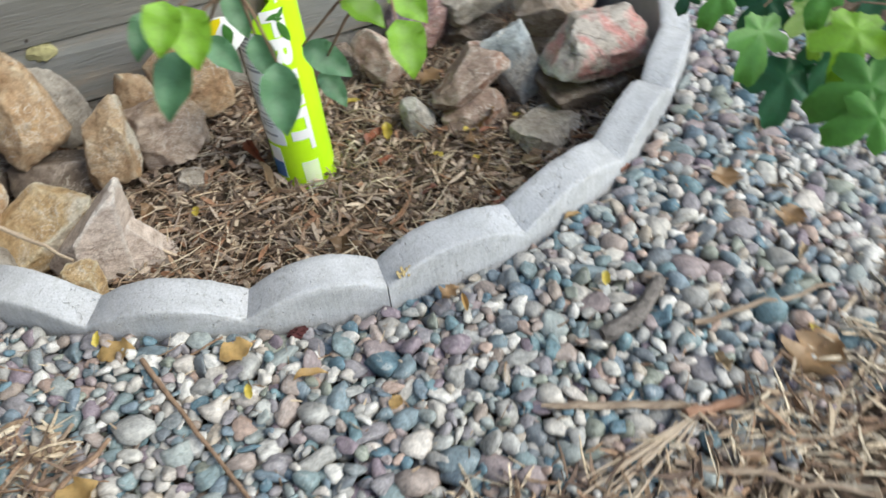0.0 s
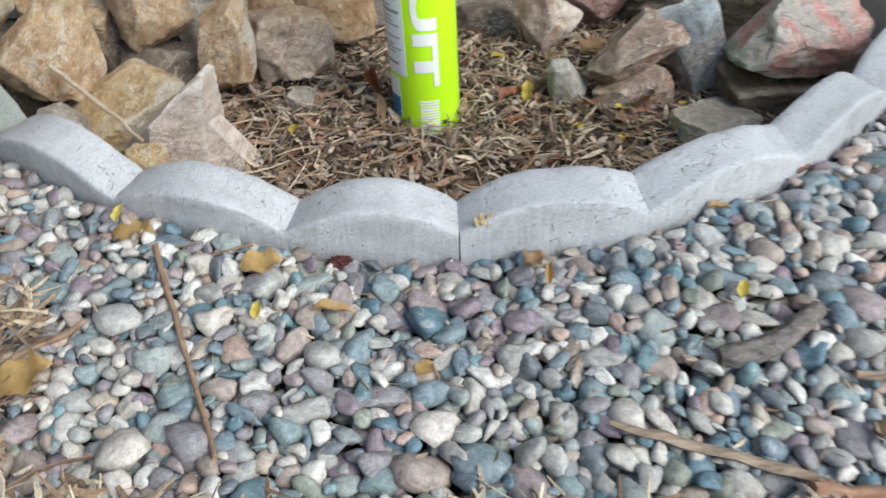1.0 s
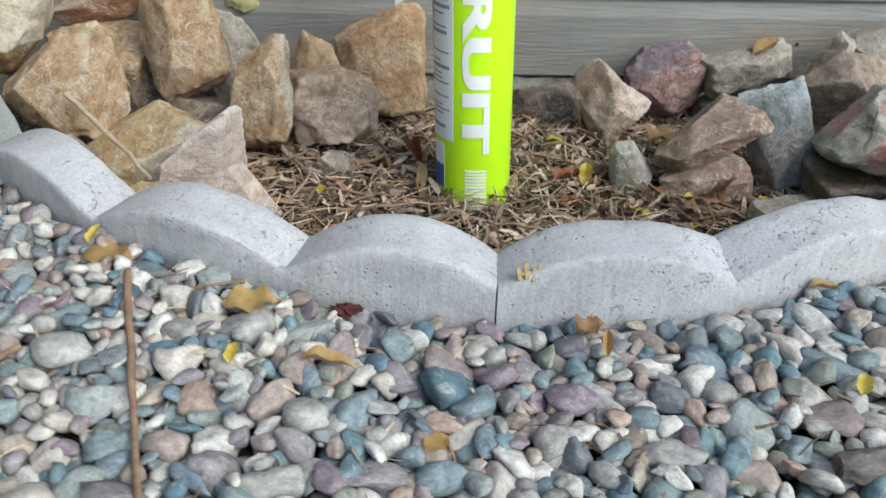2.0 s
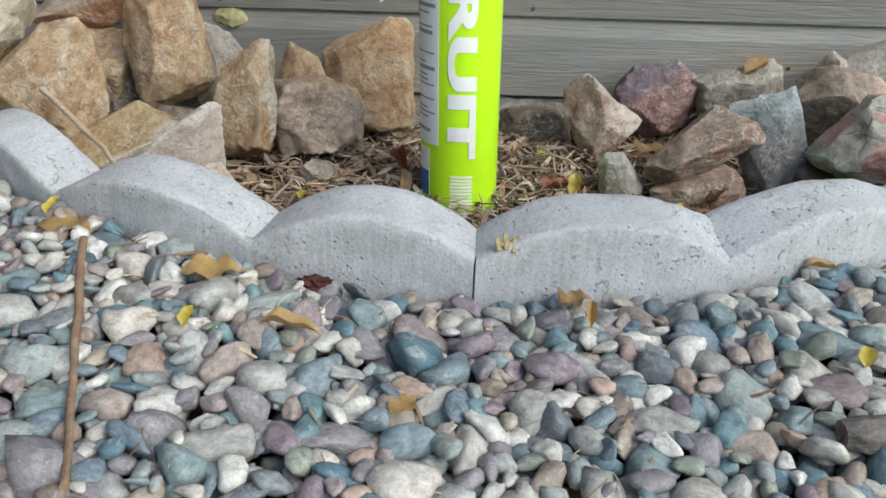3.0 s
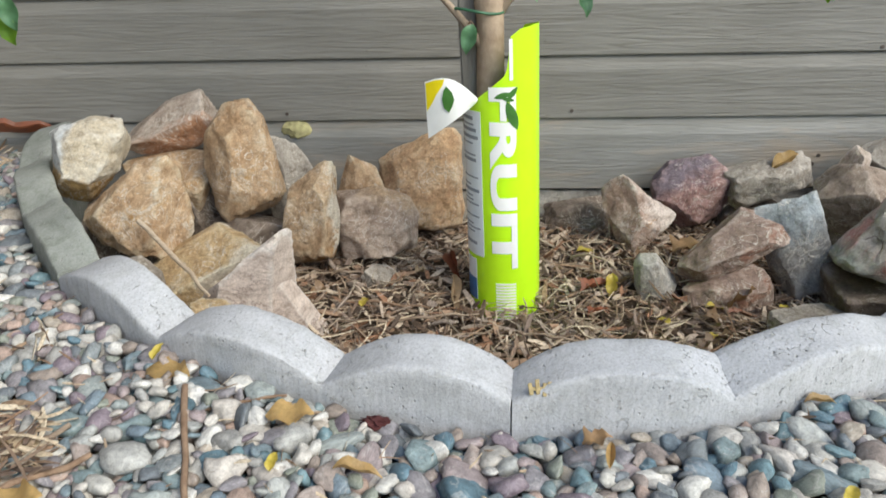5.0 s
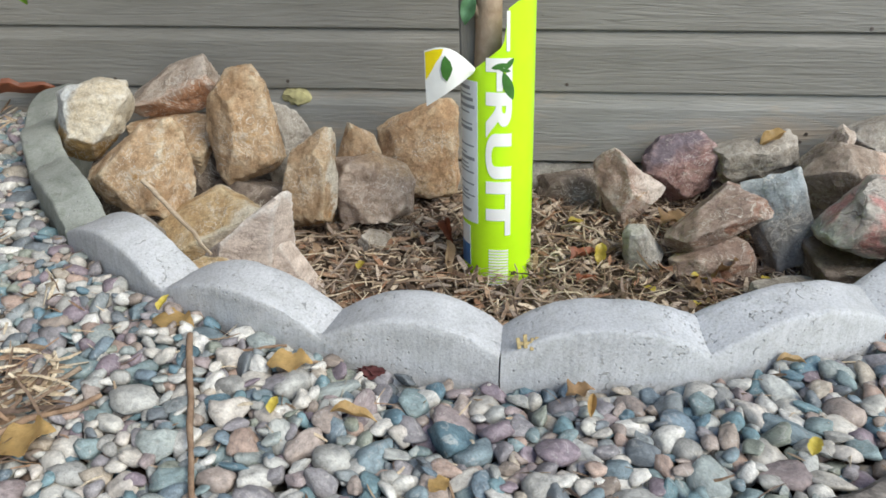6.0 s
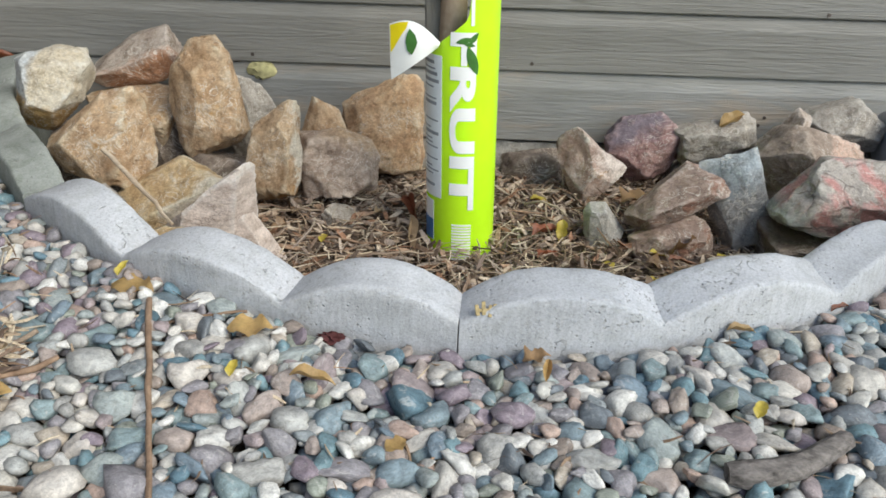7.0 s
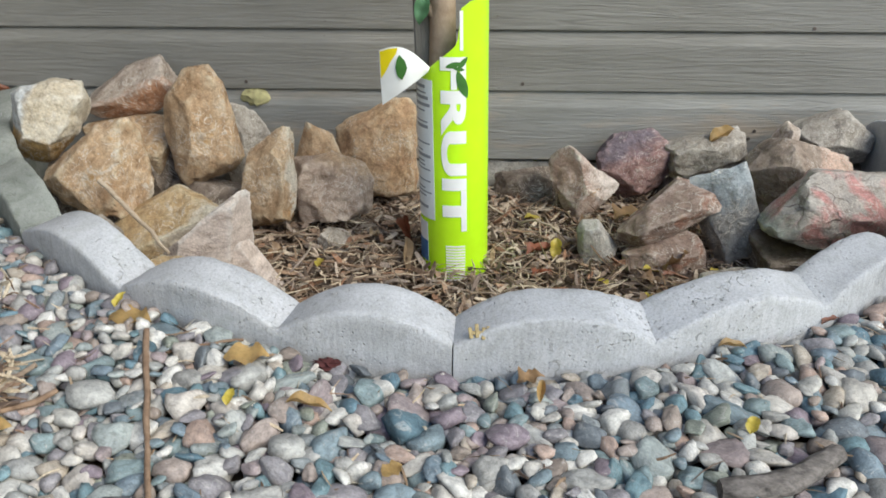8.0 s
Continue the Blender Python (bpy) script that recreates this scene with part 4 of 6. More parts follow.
# small stones down in the gaps
for _ in range(64000):
    x, y = rngp.uniform(-1.0, 1.0), rngp.uniform(-0.5, 0.85)
    j, i = int((y - Y0) / RES), int((x - X0) / RES)
    if 0.008 < HD[j, i] < 0.31 + 0.13 * min(max(x, 0.0), 0.6) and HM[j, i] < HT[j, i] - 0.010 and not (x < -0.43 and y < 0.0):
        a = float(rngp.uniform(0.009, 0.014))
        b, c, yaw = a * 0.8, a * 0.65, rngp.uniform(0, math.pi)
        z = float(HT[j, i]) - 0.006 - c * rngp.uniform(0.5, 0.9)
        settle(x, y, a, b, c, yaw, z)
        pebbles.append((x, y, z, a, b, c, yaw, None, 0.2))

gravel = new("pebble_bed")
tagged(gravel, "strip of rounded blue, grey, pink and white river pebbles", "pebbles", kind="stuff")
singles, joined_v, joined_f, base = 0, [], [], 0
for k, (x, y, z, a, b, c, yaw, col, tip) in enumerate(pebbles):
    top = HM[int((y - Y0) / RES), int((x - X0) / RES)]
    seen = z + c > top - 0.006
    turn = Euler((rngp.normal(0, 0.26 + tip * 0.45), rngp.normal(0, 0.26 + tip * 0.45), yaw))
    near = -0.36 < x < 0.34 and -0.20 < y < 0.06
    if col is not None or (near and seen and singles < 300):
        ob = new("pebble", SHAPE_MESHES[k % 42])
        ob.matrix_world = Matrix.LocRotScale((x, y, z), turn, (a, b, c))
        ob.parent = gravel
        cc = col or PEBBLE_COLOURS[int(rngp.integers(0, len(PEBBLE_COLOURS)))]
        j = rngp.uniform(0.85, 1.15)
        ob.color = (cc[0] * j, cc[1] * j, cc[2] * j, 1)
        singles += 1
        continue
    v, f = (SHAPES if seen else SHAPES_LOW)[k % 42]
    R = np.array(turn.to_matrix())
    joined_v.append((v * (a, b, c)) @ R.T + (x, y, z))
    joined_f.append(f + base)
    base += len(v)
rest = new("pebbles", arrays_mesh("pebbles", np.vstack(joined_v), np.vstack(joined_f), PEBBLES))
rest.parent = gravel
tagged(rest, kind="stuff")


# ---------------- mulch ----------------
def chips(name, count, place, lengths, widths, material, seed, steep=0.3, bend=0.25, lift=(0.0, 0.02)):
    """Many splinters of bark and straw: five-sided slivers with a bend in the middle."""
    rg = np.random.default_rng(seed)
    V, F, nb = [], [], 0
    prof = np.array([(-0.5, -0.35), (0.5, -0.35), (0.42, 0.3), (-0.42, 0.3)])
    done = 0
    while done < count:
        x, y, z = place(rg)
        if x is None:
            continue
        L, W = rg.uniform(*lengths) * (0.6 + 0.8 * rg.random()), rg.uniform(*widths)
        T = W * rg.uniform(0.12, 0.45)
        st = np.linspace(-0.5, 0.5, 4)
        bd = rg.normal(0, bend)
        wig = rg.normal(0, bend * 0.6)
        pts = []
        for s in st:
            taper = 1 - 0.75 * abs(2 * s) ** 2.2 * rg.uniform(0.5, 1)
            for u, w in prof:
                pts.append((s * L, u * W * taper + wig * L * (s * s - 0.1), w * T * taper + bd * L * (0.12 - s * s)))
        R = np.array(Euler((rg.normal(0, 0.7), rg.normal(0, steep), rg.uniform(0, 2 * math.pi))).to_matrix())
        V.append(np.array(pts) @ R.T + (x, y, z + rg.uniform(*lift)))
        fs = []
        for i in range(3):
            for k in range(4):
                fs.append((nb + i * 4 + k, nb + i * 4 + (k + 1) % 4, nb + i * 4 + 4 + (k + 1) % 4, nb + i * 4 + 4 + k))
        fs.append((nb + 3, nb + 2, nb + 1, nb))
        fs.append((nb + 12, nb + 13, nb + 14, nb + 15))
        F.extend(fs)
        nb += 16
        done += 1
    return arrays_mesh(name, np.vstack(V), F, material, False)


def in_bed(rg):
    x, y = rg.uniform(-0.62, 0.72), rg.uniform(0.05, 0.9)
    d = HD[int((y - Y0) / RES), int((x - X0) / RES)]
    if d > -0.066:
        return None, None, None
    return x, y, BED_Z + 0.004 + 0.012 * max(0, 1 + (d + 0.066) / 0.08)


def in_border(rg):
    x, y = rg.uniform(-1.1, 1.1), rg.uniform(-0.58, 0.9)
    d = HD[int((y - Y0) / RES), int((x - X0) / RES)]
    left = (x < -0.45 and y < 0.0 and d > 0.15) or (x < -0.52 and d > 0.06 and rg.random() < 0.10)
    edge = 0.30 + 0.13 * min(max(x, 0.0), 0.7)
    if d < edge and not left or (d < edge + 0.07 and not left and rg.random() > (d - edge) / 0.07):
        return None, None, None
    if rg.random() < (d - edge - 0.10) / 0.30:
        return None, None, None
    return x, y, max(float(HM[int((y - Y0) / RES), int((x - X0) / RES)]), float(gravel_top(x, y, d)) - 0.03) + 0.001


mulch = new("mulch", chips("mulch", 6800, in_bed, (0.010, 0.050), (0.0025, 0.012), MULCH, 21, steep=0.38, lift=(0.0, 0.024)))
tagged(mulch, "brown shredded bark mulch covering the sunken tree bed", "mulch", kind="stuff")
fibres = new("bark_fibres", chips("bark_fibres", 3600, in_bed, (0.02, 0.085), (0.0010, 0.0035), STRAW, 27, steep=0.24, bend=0.4, lift=(0.008, 0.032)))
tagged(fibres, "thin tan shreds of bark and straw on the mulch", "mulch", kind="stuff")
litter = new("dry_litter", chips("dry_litter", 6200, in_border, (0.016, 0.06), (0.0015, 0.0085), STRAW, 22, lift=(0.0, 0.018)))
tagged(litter, "tan straw and bark litter beyond the pebbles", "mulch", kind="stuff")


def on_gravel(rg):
    x, y = rg.uniform(-0.7, 0.95), rg.uniform(-0.36, 0.5)
    if x < 0.45 and rg.random() < 0.45:
        return None, None, None
    d = HD[int((y - Y0) / RES), int((x - X0) / RES)]
    if d < 0.01 or d > 0.42:
        return None, None, None
    return x, y, min(0.04, float(HM[int((y - Y0) / RES), int((x - X0) / RES)])) - 0.002


scraps = new("straw_scraps", chips("straw_scraps", 520, on_gravel, (0.010, 0.04), (0.0008, 0.004), STRAW, 23, lift=(0.0, 0.004)))
tagged(scraps, "loose bits of straw and bark scattered among the pebbles", "straw", kind="stuff")


def gravel_z(x, y):
    h = float(HM[int((y - Y0) / RES), int((x - X0) / RES)])
    return h if h < 5 else 0.04


# ---------------- leaves ----------------
def leaf_mesh(name, material, width=0.55, fold=0.25, curl=0.3, n=9, wave=0.03, thick=0.006, ragged=0.0, seed=0):
    """A leaf of unit length along +x from its stalk, folded on its midrib, with a little thickness."""
    bm = bmesh.new()
    top, bot = [], []
    for i in range(n + 1):
        u = i / n
        half = 0.5 * width * (math.sin(math.pi * u ** 0.85) ** 0.75 if 0 < u < 1 else 0.02)
        half *= 1 + ragged * noise.noise(Vector((u * 6 + seed, seed, 0)))
        zc = -curl * u * u + wave * math.sin(9 * u)
        row = []
        for s in (-1, -0.5, 0, 0.5, 1):
            y = s * half
            row.append(Vector((u, y, zc + abs(s) * half * fold * 2 + wave * math.sin(14 * u + 3 * s) * abs(s))))
        top.append([bm.verts.new(p) for p in row])
        bot.append([bm.verts.new(p - Vector((0, 0, thick))) for p in row])
    for i in range(n):
        for k in range(4):
            bm.faces.new((top[i][k], top[i + 1][k], top[i + 1][k + 1], top[i][k + 1]))
            bm.faces.new((bot[i][k + 1], bot[i + 1][k + 1], bot[i + 1][k], bot[i][k]))
        bm.faces.new((top[i][0], bot[i][0], bot[i + 1][0], top[i + 1][0]))
        bm.faces.new((top[i + 1][4], bot[i + 1][4], bot[i][4], top[i][4]))
    bm.faces.new([top[0][k] for k in range(5)] + [bot[0][k] for k in range(4, -1, -1)])
    bm.faces.new([top[n][k] for k in range(4, -1, -1)] + [bot[n][k] for k in range(5)])
    return mesh_of(name, bm, material, 60)


def aim(base, tip, up):
    """The pose of a unit leaf from base to tip, its upper side towards up."""
    base, tip, up = Vector(base), Vector(tip), Vector(up)
    x = tip - base
    length = x.length
    x.normalize()
    y = up.cross(x).normalized()
    z = x.cross(y)
    m = Matrix((x, y, z)).transposed().to_4x4()
    return Matrix.Translation(base) @ m @ Matrix.Scale(length, 4)


# ---------------- the sapling ----------------
tree = new("fruit_tree")
tree.location = (-0.022, 0.55, BED_Z)
tagged(tree, "young fruit tree with green leaves tied to a stake", "tree")


def tree_part(name, bm, material, label="", angle=50):
    for v in bm.verts:
        v.co -= Vector((-0.022, 0.55, BED_Z))
    return part(name, bm, material, tree, label, angle)


rt = random.Random(8)
tp = [(-0.020, 0.552, -0.15), (-0.020, 0.552, 0.0), (-0.021, 0.55, 0.15), (-0.022, 0.55, 0.22), (-0.021, 0.55, 0.28), (-0.022, 0.55, 0.34), (-0.023, 0.55, 0.36), (-0.024, 0.55, 0.42),
      (-0.022, 0.548, 0.55), (-0.02, 0.55, 0.75), (-0.01, 0.54, 0.95), (0.0, 0.54, 1.2)]
trunk = tree_part("trunk", tube(tp, [0.021, 0.021, 0.021, 0.0215, 0.021, 0.0205, 0.0225, 0.0195, 0.017, 0.013, 0.009, 0.004], 14, wobble=0.03, rng=rt), BARK)
BOUGHS = [
    ([(-0.030, 0.545, 0.295), (-0.055, 0.54, 0.33), (-0.095, 0.545, 0.375), (-0.145, 0.55, 0.42), (-0.22, 0.54, 0.50), (-0.30, 0.52, 0.56)], 0.0065),
    ([(-0.018, 0.548, 0.335), (0.000, 0.548, 0.362), (0.030, 0.55, 0.395), (0.075, 0.57, 0.44), (0.18, 0.60, 0.50), (0.33, 0.60, 0.50), (0.46, 0.61, 0.44), (0.50, 0.61, 0.40)], 0.0085),
    ([(-0.020, 0.55, 0.70), (-0.04, 0.40, 0.80), (-0.08, 0.15, 0.84), (-0.10, -0.10, 0.80), (-0.12, -0.25, 0.72), (-0.13, -0.32, 0.665)], 0.008),
    ([(-0.018, 0.55, 0.78), (0.04, 0.35, 0.88), (0.10, 0.05, 0.92)], 0.008),
    ([(-0.020, 0.55, 0.62), (-0.15, 0.55, 0.78), (-0.30, 0.50, 0.95)], 0.007),
    ([(-0.018, 0.55, 0.86), (0.12, 0.58, 1.0), (0.25, 0.60, 1.15)], 0.006),
    ([(-0.10, -0.10, 0.80), (-0.05, -0.22, 0.73), (-0.045, -0.33, 0.655)], 0.0035),
    ([(-0.30, 0.52, 0.56), (-0.45, 0.44, 0.60), (-0.60, 0.36, 0.52), (-0.633, 0.35, 0.42)], 0.004),
    ([(0.03, 0.55, 0.395), (0.07, 0.60, 0.41), (0.115, 0.62, 0.388)], 0.0035),
    # three more boughs above the view, added to dim the left of the bed
    ([(-0.020, 0.55, 0.70), (-0.18, 0.58, 0.90), (-0.34, 0.56, 1.00), (-0.50, 0.52, 1.04)], 0.007),
    ([(-0.015, 0.545, 0.90), (-0.12, 0.46, 1.08), (-0.26, 0.40, 1.20), (-0.40, 0.36, 1.24)], 0.006),
    ([(-0.018, 0.55, 0.82), (-0.10, 0.66, 0.98), (-0.24, 0.72, 1.08), (-0.38, 0.74, 1.10)], 0.006),
]
for pts, r in BOUGHS:
    n = len(pts)
    tree_part("limb", tube(pts, [r * (1 - 0.7 * i / (n - 1)) for i in range(n)], 8, wobble=0.05, rng=rt), LIMB)
LEAVES_A = [
    (-0.162, -0.318, 0.659, -0.163, -0.342, 0.633, 1), (-0.17, -0.343, 0.675, -0.181, -0.363, 0.657, 1), (-0.168, -0.31, 0.628, -0.192, -0.335, 0.604, 0),
    (-0.179, -0.272, 0.639, -0.197, -0.291, 0.623, 0), (-0.153, -0.273, 0.613, -0.137, -0.294, 0.598, 0), (-0.122, -0.286, 0.614, -0.121, -0.309, 0.593, 0),
    (-0.115, -0.306, 0.602, -0.124, -0.336, 0.569, 0), (-0.088, -0.253, 0.579, -0.062, -0.278, 0.564, 0), (-0.079, -0.247, 0.551, -0.067, -0.271, 0.536, 0),
    (-0.046, -0.35, 0.633, -0.044, -0.376, 0.61, 1), (-0.074, -0.335, 0.646, -0.054, -0.355, 0.639, 1), (-0.039, -0.324, 0.64, -0.025, -0.347, 0.628, 1),
    (-0.128, -0.245, 0.629, -0.124, -0.268, 0.606, 0),
]
LEAVES_C = [
    (0.099, 0.62, 0.385, 0.069, 0.61, 0.372, 0), (0.112, 0.62, 0.377, 0.134, 0.61, 0.334, 0), (0.158, 0.6, 0.418, 0.185, 0.59, 0.362, 0),
    (0.024, 0.55, 0.382, 0.048, 0.54, 0.369, 0), (0.008, 0.55, 0.386, -0.0, 0.54, 0.36, 0), (-0.297, 0.58, 0.436, -0.299, 0.57, 0.397, 0),
    (-0.234, 0.6, 0.433, -0.226, 0.59, 0.402, 0), (0.478, 0.62, 0.403, 0.503, 0.61, 0.351, 0), (0.504, 0.62, 0.395, 0.518, 0.61, 0.363, 0),
    (0.493, 0.63, 0.386, 0.483, 0.62, 0.346, 1), (0.427, 0.62, 0.42, 0.386, 0.61, 0.385, 0), (0.542, 0.6, 0.411, 0.551, 0.59, 0.366, 0),
    (0.444, 0.6, 0.417, 0.437, 0.59, 0.386, 0), (-0.046, 0.525, 0.335, -0.060, 0.512, 0.297, 0), (-0.633, 0.35, 0.408, -0.625, 0.34, 0.365, 0), (-0.640, 0.36, 0.385, -0.640, 0.35, 0.345, 1),
]
LEAF_MESHES = [leaf_mesh("leaf", LEAF_DARK, 0.58), leaf_mesh("leaf", LEAF_LIME, 0.72, ragged=0.25, seed=4)]
CROWN = []
for pts, r in BOUGHS[2:6]:
    for i in range(14):
        u = rt.uniform(0.25, 0.98) * (len(pts) - 1)
        k = min(int(u), len(pts) - 2)
        p = Vector(pts[k]).lerp(Vector(pts[k + 1]), u - k)
        if p.z < 0.74 or p.y < -0.05:
            continue
        b = p + Vector((rt.uniform(-0.03, 0.03), rt.uniform(-0.03, 0.03), rt.uniform(0, 0.03)))
        t = b + Vector((rt.uniform(-0.04, 0.04), rt.uniform(-0.04, 0.04), rt.uniform(-0.03, 0.01)))
        CROWN.append((*b, *t, rt.randint(0, 1)))
# dense unseen foliage on the added boughs, there for the shade it casts
rc = random.Random(9)
for pts, r in BOUGHS[-3:]:
    for i in range(72):
        u = rc.uniform(0.8, 2.99)
        k = int(u)
        p = Vector(pts[k]).lerp(Vector(pts[k + 1]), u - k)
        b = p + Vector((rc.uniform(-0.06, 0.06), rc.uniform(-0.06, 0.06), rc.uniform(-0.03, 0.04)))
        a = rc.uniform(0, 2 * math.pi)
        t = b + Vector((math.cos(a) * 0.055, math.sin(a) * 0.055, rc.uniform(-0.03, 0.01)))
        CROWN.append((*b, *t, rc.randint(0, 1)))
bough_points = [Vector(p) for pts, r in BOUGHS for p0, p1 in zip(pts, pts[1:]) for p in (p0, Vector(p0).lerp(Vector(p1), 0.33), Vector(p0).lerp(Vector(p1), 0.66), p1)]
T0 = Matrix.Translation((0.022, -0.55, -BED_Z))
for group in (LEAVES_A, LEAVES_C, CROWN):
    for bx, by, bz, tx, ty, tz, kind in group:
        ob = new("leaf", LEAF_MESHES[kind])
        ob.parent = tree
        up = Vector((rt.uniform(-0.4, 0.4), -0.55 + rt.uniform(-0.3, 0.3), 0.9))
        ob.matrix_basis = T0 @ aim((bx, by, bz), (tx, ty, tz), up)
        b = Vector((bx, by, bz))
        near = min(bough_points, key=lambda p: (p - b).length)
        if (near - b).length > 0.004:
            tree_part("leaf_stalk", tube([near, near.lerp(b, 0.5) + Vector((0, 0, 0.006)), b], [0.0014, 0.0011, 0.0008], 5), TWIG)

# ---------------- the shrub beside the pebbles ----------------
def lobed_leaf(name, material, seed):
    """A leaf of unit length with three large lobes and two small ones, cupped, with a little thickness."""
    rg = random.Random(seed)
    lobes = [(0, 0.66, 0.52), (66, 0.50, 0.50), (-66, 0.50, 0.50), (128, 0.34, 0.62), (-128, 0.34, 0.62)]
    lobes = [(radians(a + rg.uniform(-7, 7)), r * rg.uniform(0.9, 1.1), w) for a, r, w in lobes]
    n = 60
    bm = bmesh.new()
    sides = []
    for side in (0, 1):
        mid = bm.verts.new((0.34, 0, -0.006 * side))
        rings = []
        for f in (0.34, 0.68, 1.0):
            ring = []
            for k in range(n):
                a = 2 * math.pi * k / n
                r = 0.22
                for la, lr, lw in lobes:
                    d = abs((a - la + math.pi) % (2 * math.pi) - math.pi)
                    if d < lw * 1.5:
                        r = max(r, lr * math.cos(d / (lw * 1.5) * math.pi / 2) ** 0.75)
                r *= (1 + 0.05 * math.sin(a * 17 + seed)) * f
                x, y = 0.34 + r * math.cos(a), r * math.sin(a)
                ring.append(bm.verts.new((x, y, -0.28 * r * r - 0.16 * x * x + 0.06 * math.sin(5 * a + seed) * r - 0.006 * side)))
            rings.append(ring)
        sides.append((mid, rings))
    for side, (mid, rings) in enumerate(sides):
        for k in range(n):
            j = (k + 1) % n
            quads = [(mid, rings[0][k], rings[0][j])] + [(a[k], b[k], b[j], a[j]) for a, b in zip(rings, rings[1:])]
            for q in quads:
                bm.faces.new(q if side == 0 else q[::-1])
    for k in range(n):
        j = (k + 1) % n
        bm.faces.new((sides[0][1][2][k], sides[1][1][2][k], sides[1][1][2][j], sides[0][1][2][j]))
    return mesh_of(name, bm, material, 60)


SHRUB_AT = Vector((0.98, -0.06, -0.03))
shrub = new("shrub")
shrub.location = SHRUB_AT
tagged(shrub, "leafy shrub with lobed green leaves overhanging the pebbles", "shrub")
SHRUB_STEMS = [
    ([(0.98, -0.06, -0.06), (0.96, -0.07, 0.20), (0.88, -0.10, 0.42), (0.74, -0.15, 0.54), (0.60, -0.20, 0.56), (0.49, -0.22, 0.53), (0.42, -0.21, 0.49)], 0.010),
    ([(0.60, -0.20, 0.56), (0.52, -0.27, 0.54), (0.46, -0.32, 0.49), (0.42, -0.35, 0.455)], 0.004),
    ([(0.74, -0.15, 0.54), (0.58, -0.13, 0.57), (0.44, -0.13, 0.53), (0.36, -0.12, 0.475)], 0.005),
    ([(0.96, -0.07, 0.20), (1.04, -0.02, 0.45), (1.08, 0.02, 0.70)], 0.007),
    ([(0.49, -0.22, 0.53), (0.47, -0.25, 0.47), (0.435, -0.21, 0.41)], 0.003),
]
for pts, r in SHRUB_STEMS:
    local = [Vector(p) - SHRUB_AT for p in pts]
    part("stem", tube(local, [r * (1 - 0.75 * i / (len(pts) - 1)) for i in range(len(pts))], 8, wobble=0.05, rng=rt), TWIG, shrub, angle=50)
SHRUB_LEAVES = {"m": [lobed_leaf("leaf", LEAF_MID, 1), lobed_leaf("leaf", LEAF_MID, 2)], "d": [lobed_leaf("leaf", LEAF_DEEP, 3), lobed_leaf("leaf", LEAF_DEEP, 4)], "l": [lobed_leaf("leaf", LEAF_LIME, 5), lobed_leaf("leaf", LEAF_LIME, 6)]}
HANGING = [
    (0.371, -0.210, 0.467, 0.349, -0.244, 0.425, "m"), (0.428, -0.204, 0.402, 0.393, -0.239, 0.349, "d"), (0.420, -0.279, 0.489, 0.391, -0.308, 0.444, "l"),
    (0.417, -0.348, 0.447, 0.361, -0.320, 0.431, "m"), (0.405, -0.367, 0.432, 0.356, -0.353, 0.411, "m"), (0.465, -0.228, 0.423, 0.432, -0.251, 0.382, "d"),
    (0.353, -0.118, 0.462, 0.337, -0.131, 0.440, "d"), (0.379, -0.153, 0.472, 0.344, -0.161, 0.446, "m"), (0.433, -0.197, 0.461, 0.428, -0.240, 0.430, "l"),
    (0.420, -0.176, 0.471, 0.377, -0.187, 0.431, "d"), (0.468, -0.290, 0.461, 0.438, -0.306, 0.430, "d"), (0.480, -0.244, 0.495, 0.453, -0.267, 0.454, "d"),
    (0.452, -0.333, 0.474, 0.419, -0.337, 0.452, "m"), (0.419, -0.233, 0.505, 0.393, -0.251, 0.474, "m"),
]
rsh = random.Random(31)
for pts, r in SHRUB_STEMS[:4]:
    for i in range(16):
        u = rsh.uniform(0.35, 1.0) * (len(pts) - 1)
        k = min(int(u), len(pts) - 2)
        b = Vector(pts[k]).lerp(Vector(pts[k + 1]), u - k) + Vector((rsh.uniform(-0.03, 0.03), rsh.uniform(-0.03, 0.03), rsh.uniform(0.005, 0.03)))
        if b.x > 0.70 and b.z > 0.25:
            HANGING.append((*b, *(b + Vector((rsh.uniform(-0.05, 0.05), rsh.uniform(-0.05, 0.03), rsh.uniform(-0.04, 0.0)))), rsh.choice("mdm")))
stem_points = [Vector(p0).lerp(Vector(p1), k / 5) for pts, r in SHRUB_STEMS for p0, p1 in zip(pts, pts[1:]) for k in range(6)]
for i, (bx, by, bz, tx, ty, tz, kind) in enumerate(HANGING):
    ob = new("leaf", SHRUB_LEAVES[kind][i % 2])
    ob.parent = shrub
    ob.matrix_basis = Matrix.Translation(-SHRUB_AT) @ aim((bx, by, bz), (tx, ty, tz), (rsh.uniform(-0.6, 0.1), rsh.uniform(-0.7, -0.2), 0.8)) @ Matrix.Scale(1.22, 4)
    b = Vector((bx, by, bz))
    near = min(stem_points, key=lambda p: (p - b).length)
    if (near - b).length > 0.004:
        part("leaf_stalk", tube([near - SHRUB_AT, near.lerp(b, 0.5) + Vector((0, 0, 0.006)) - SHRUB_AT, b - SHRUB_AT], [0.0014, 0.0011, 0.0008], 5), TWIG, shrub)

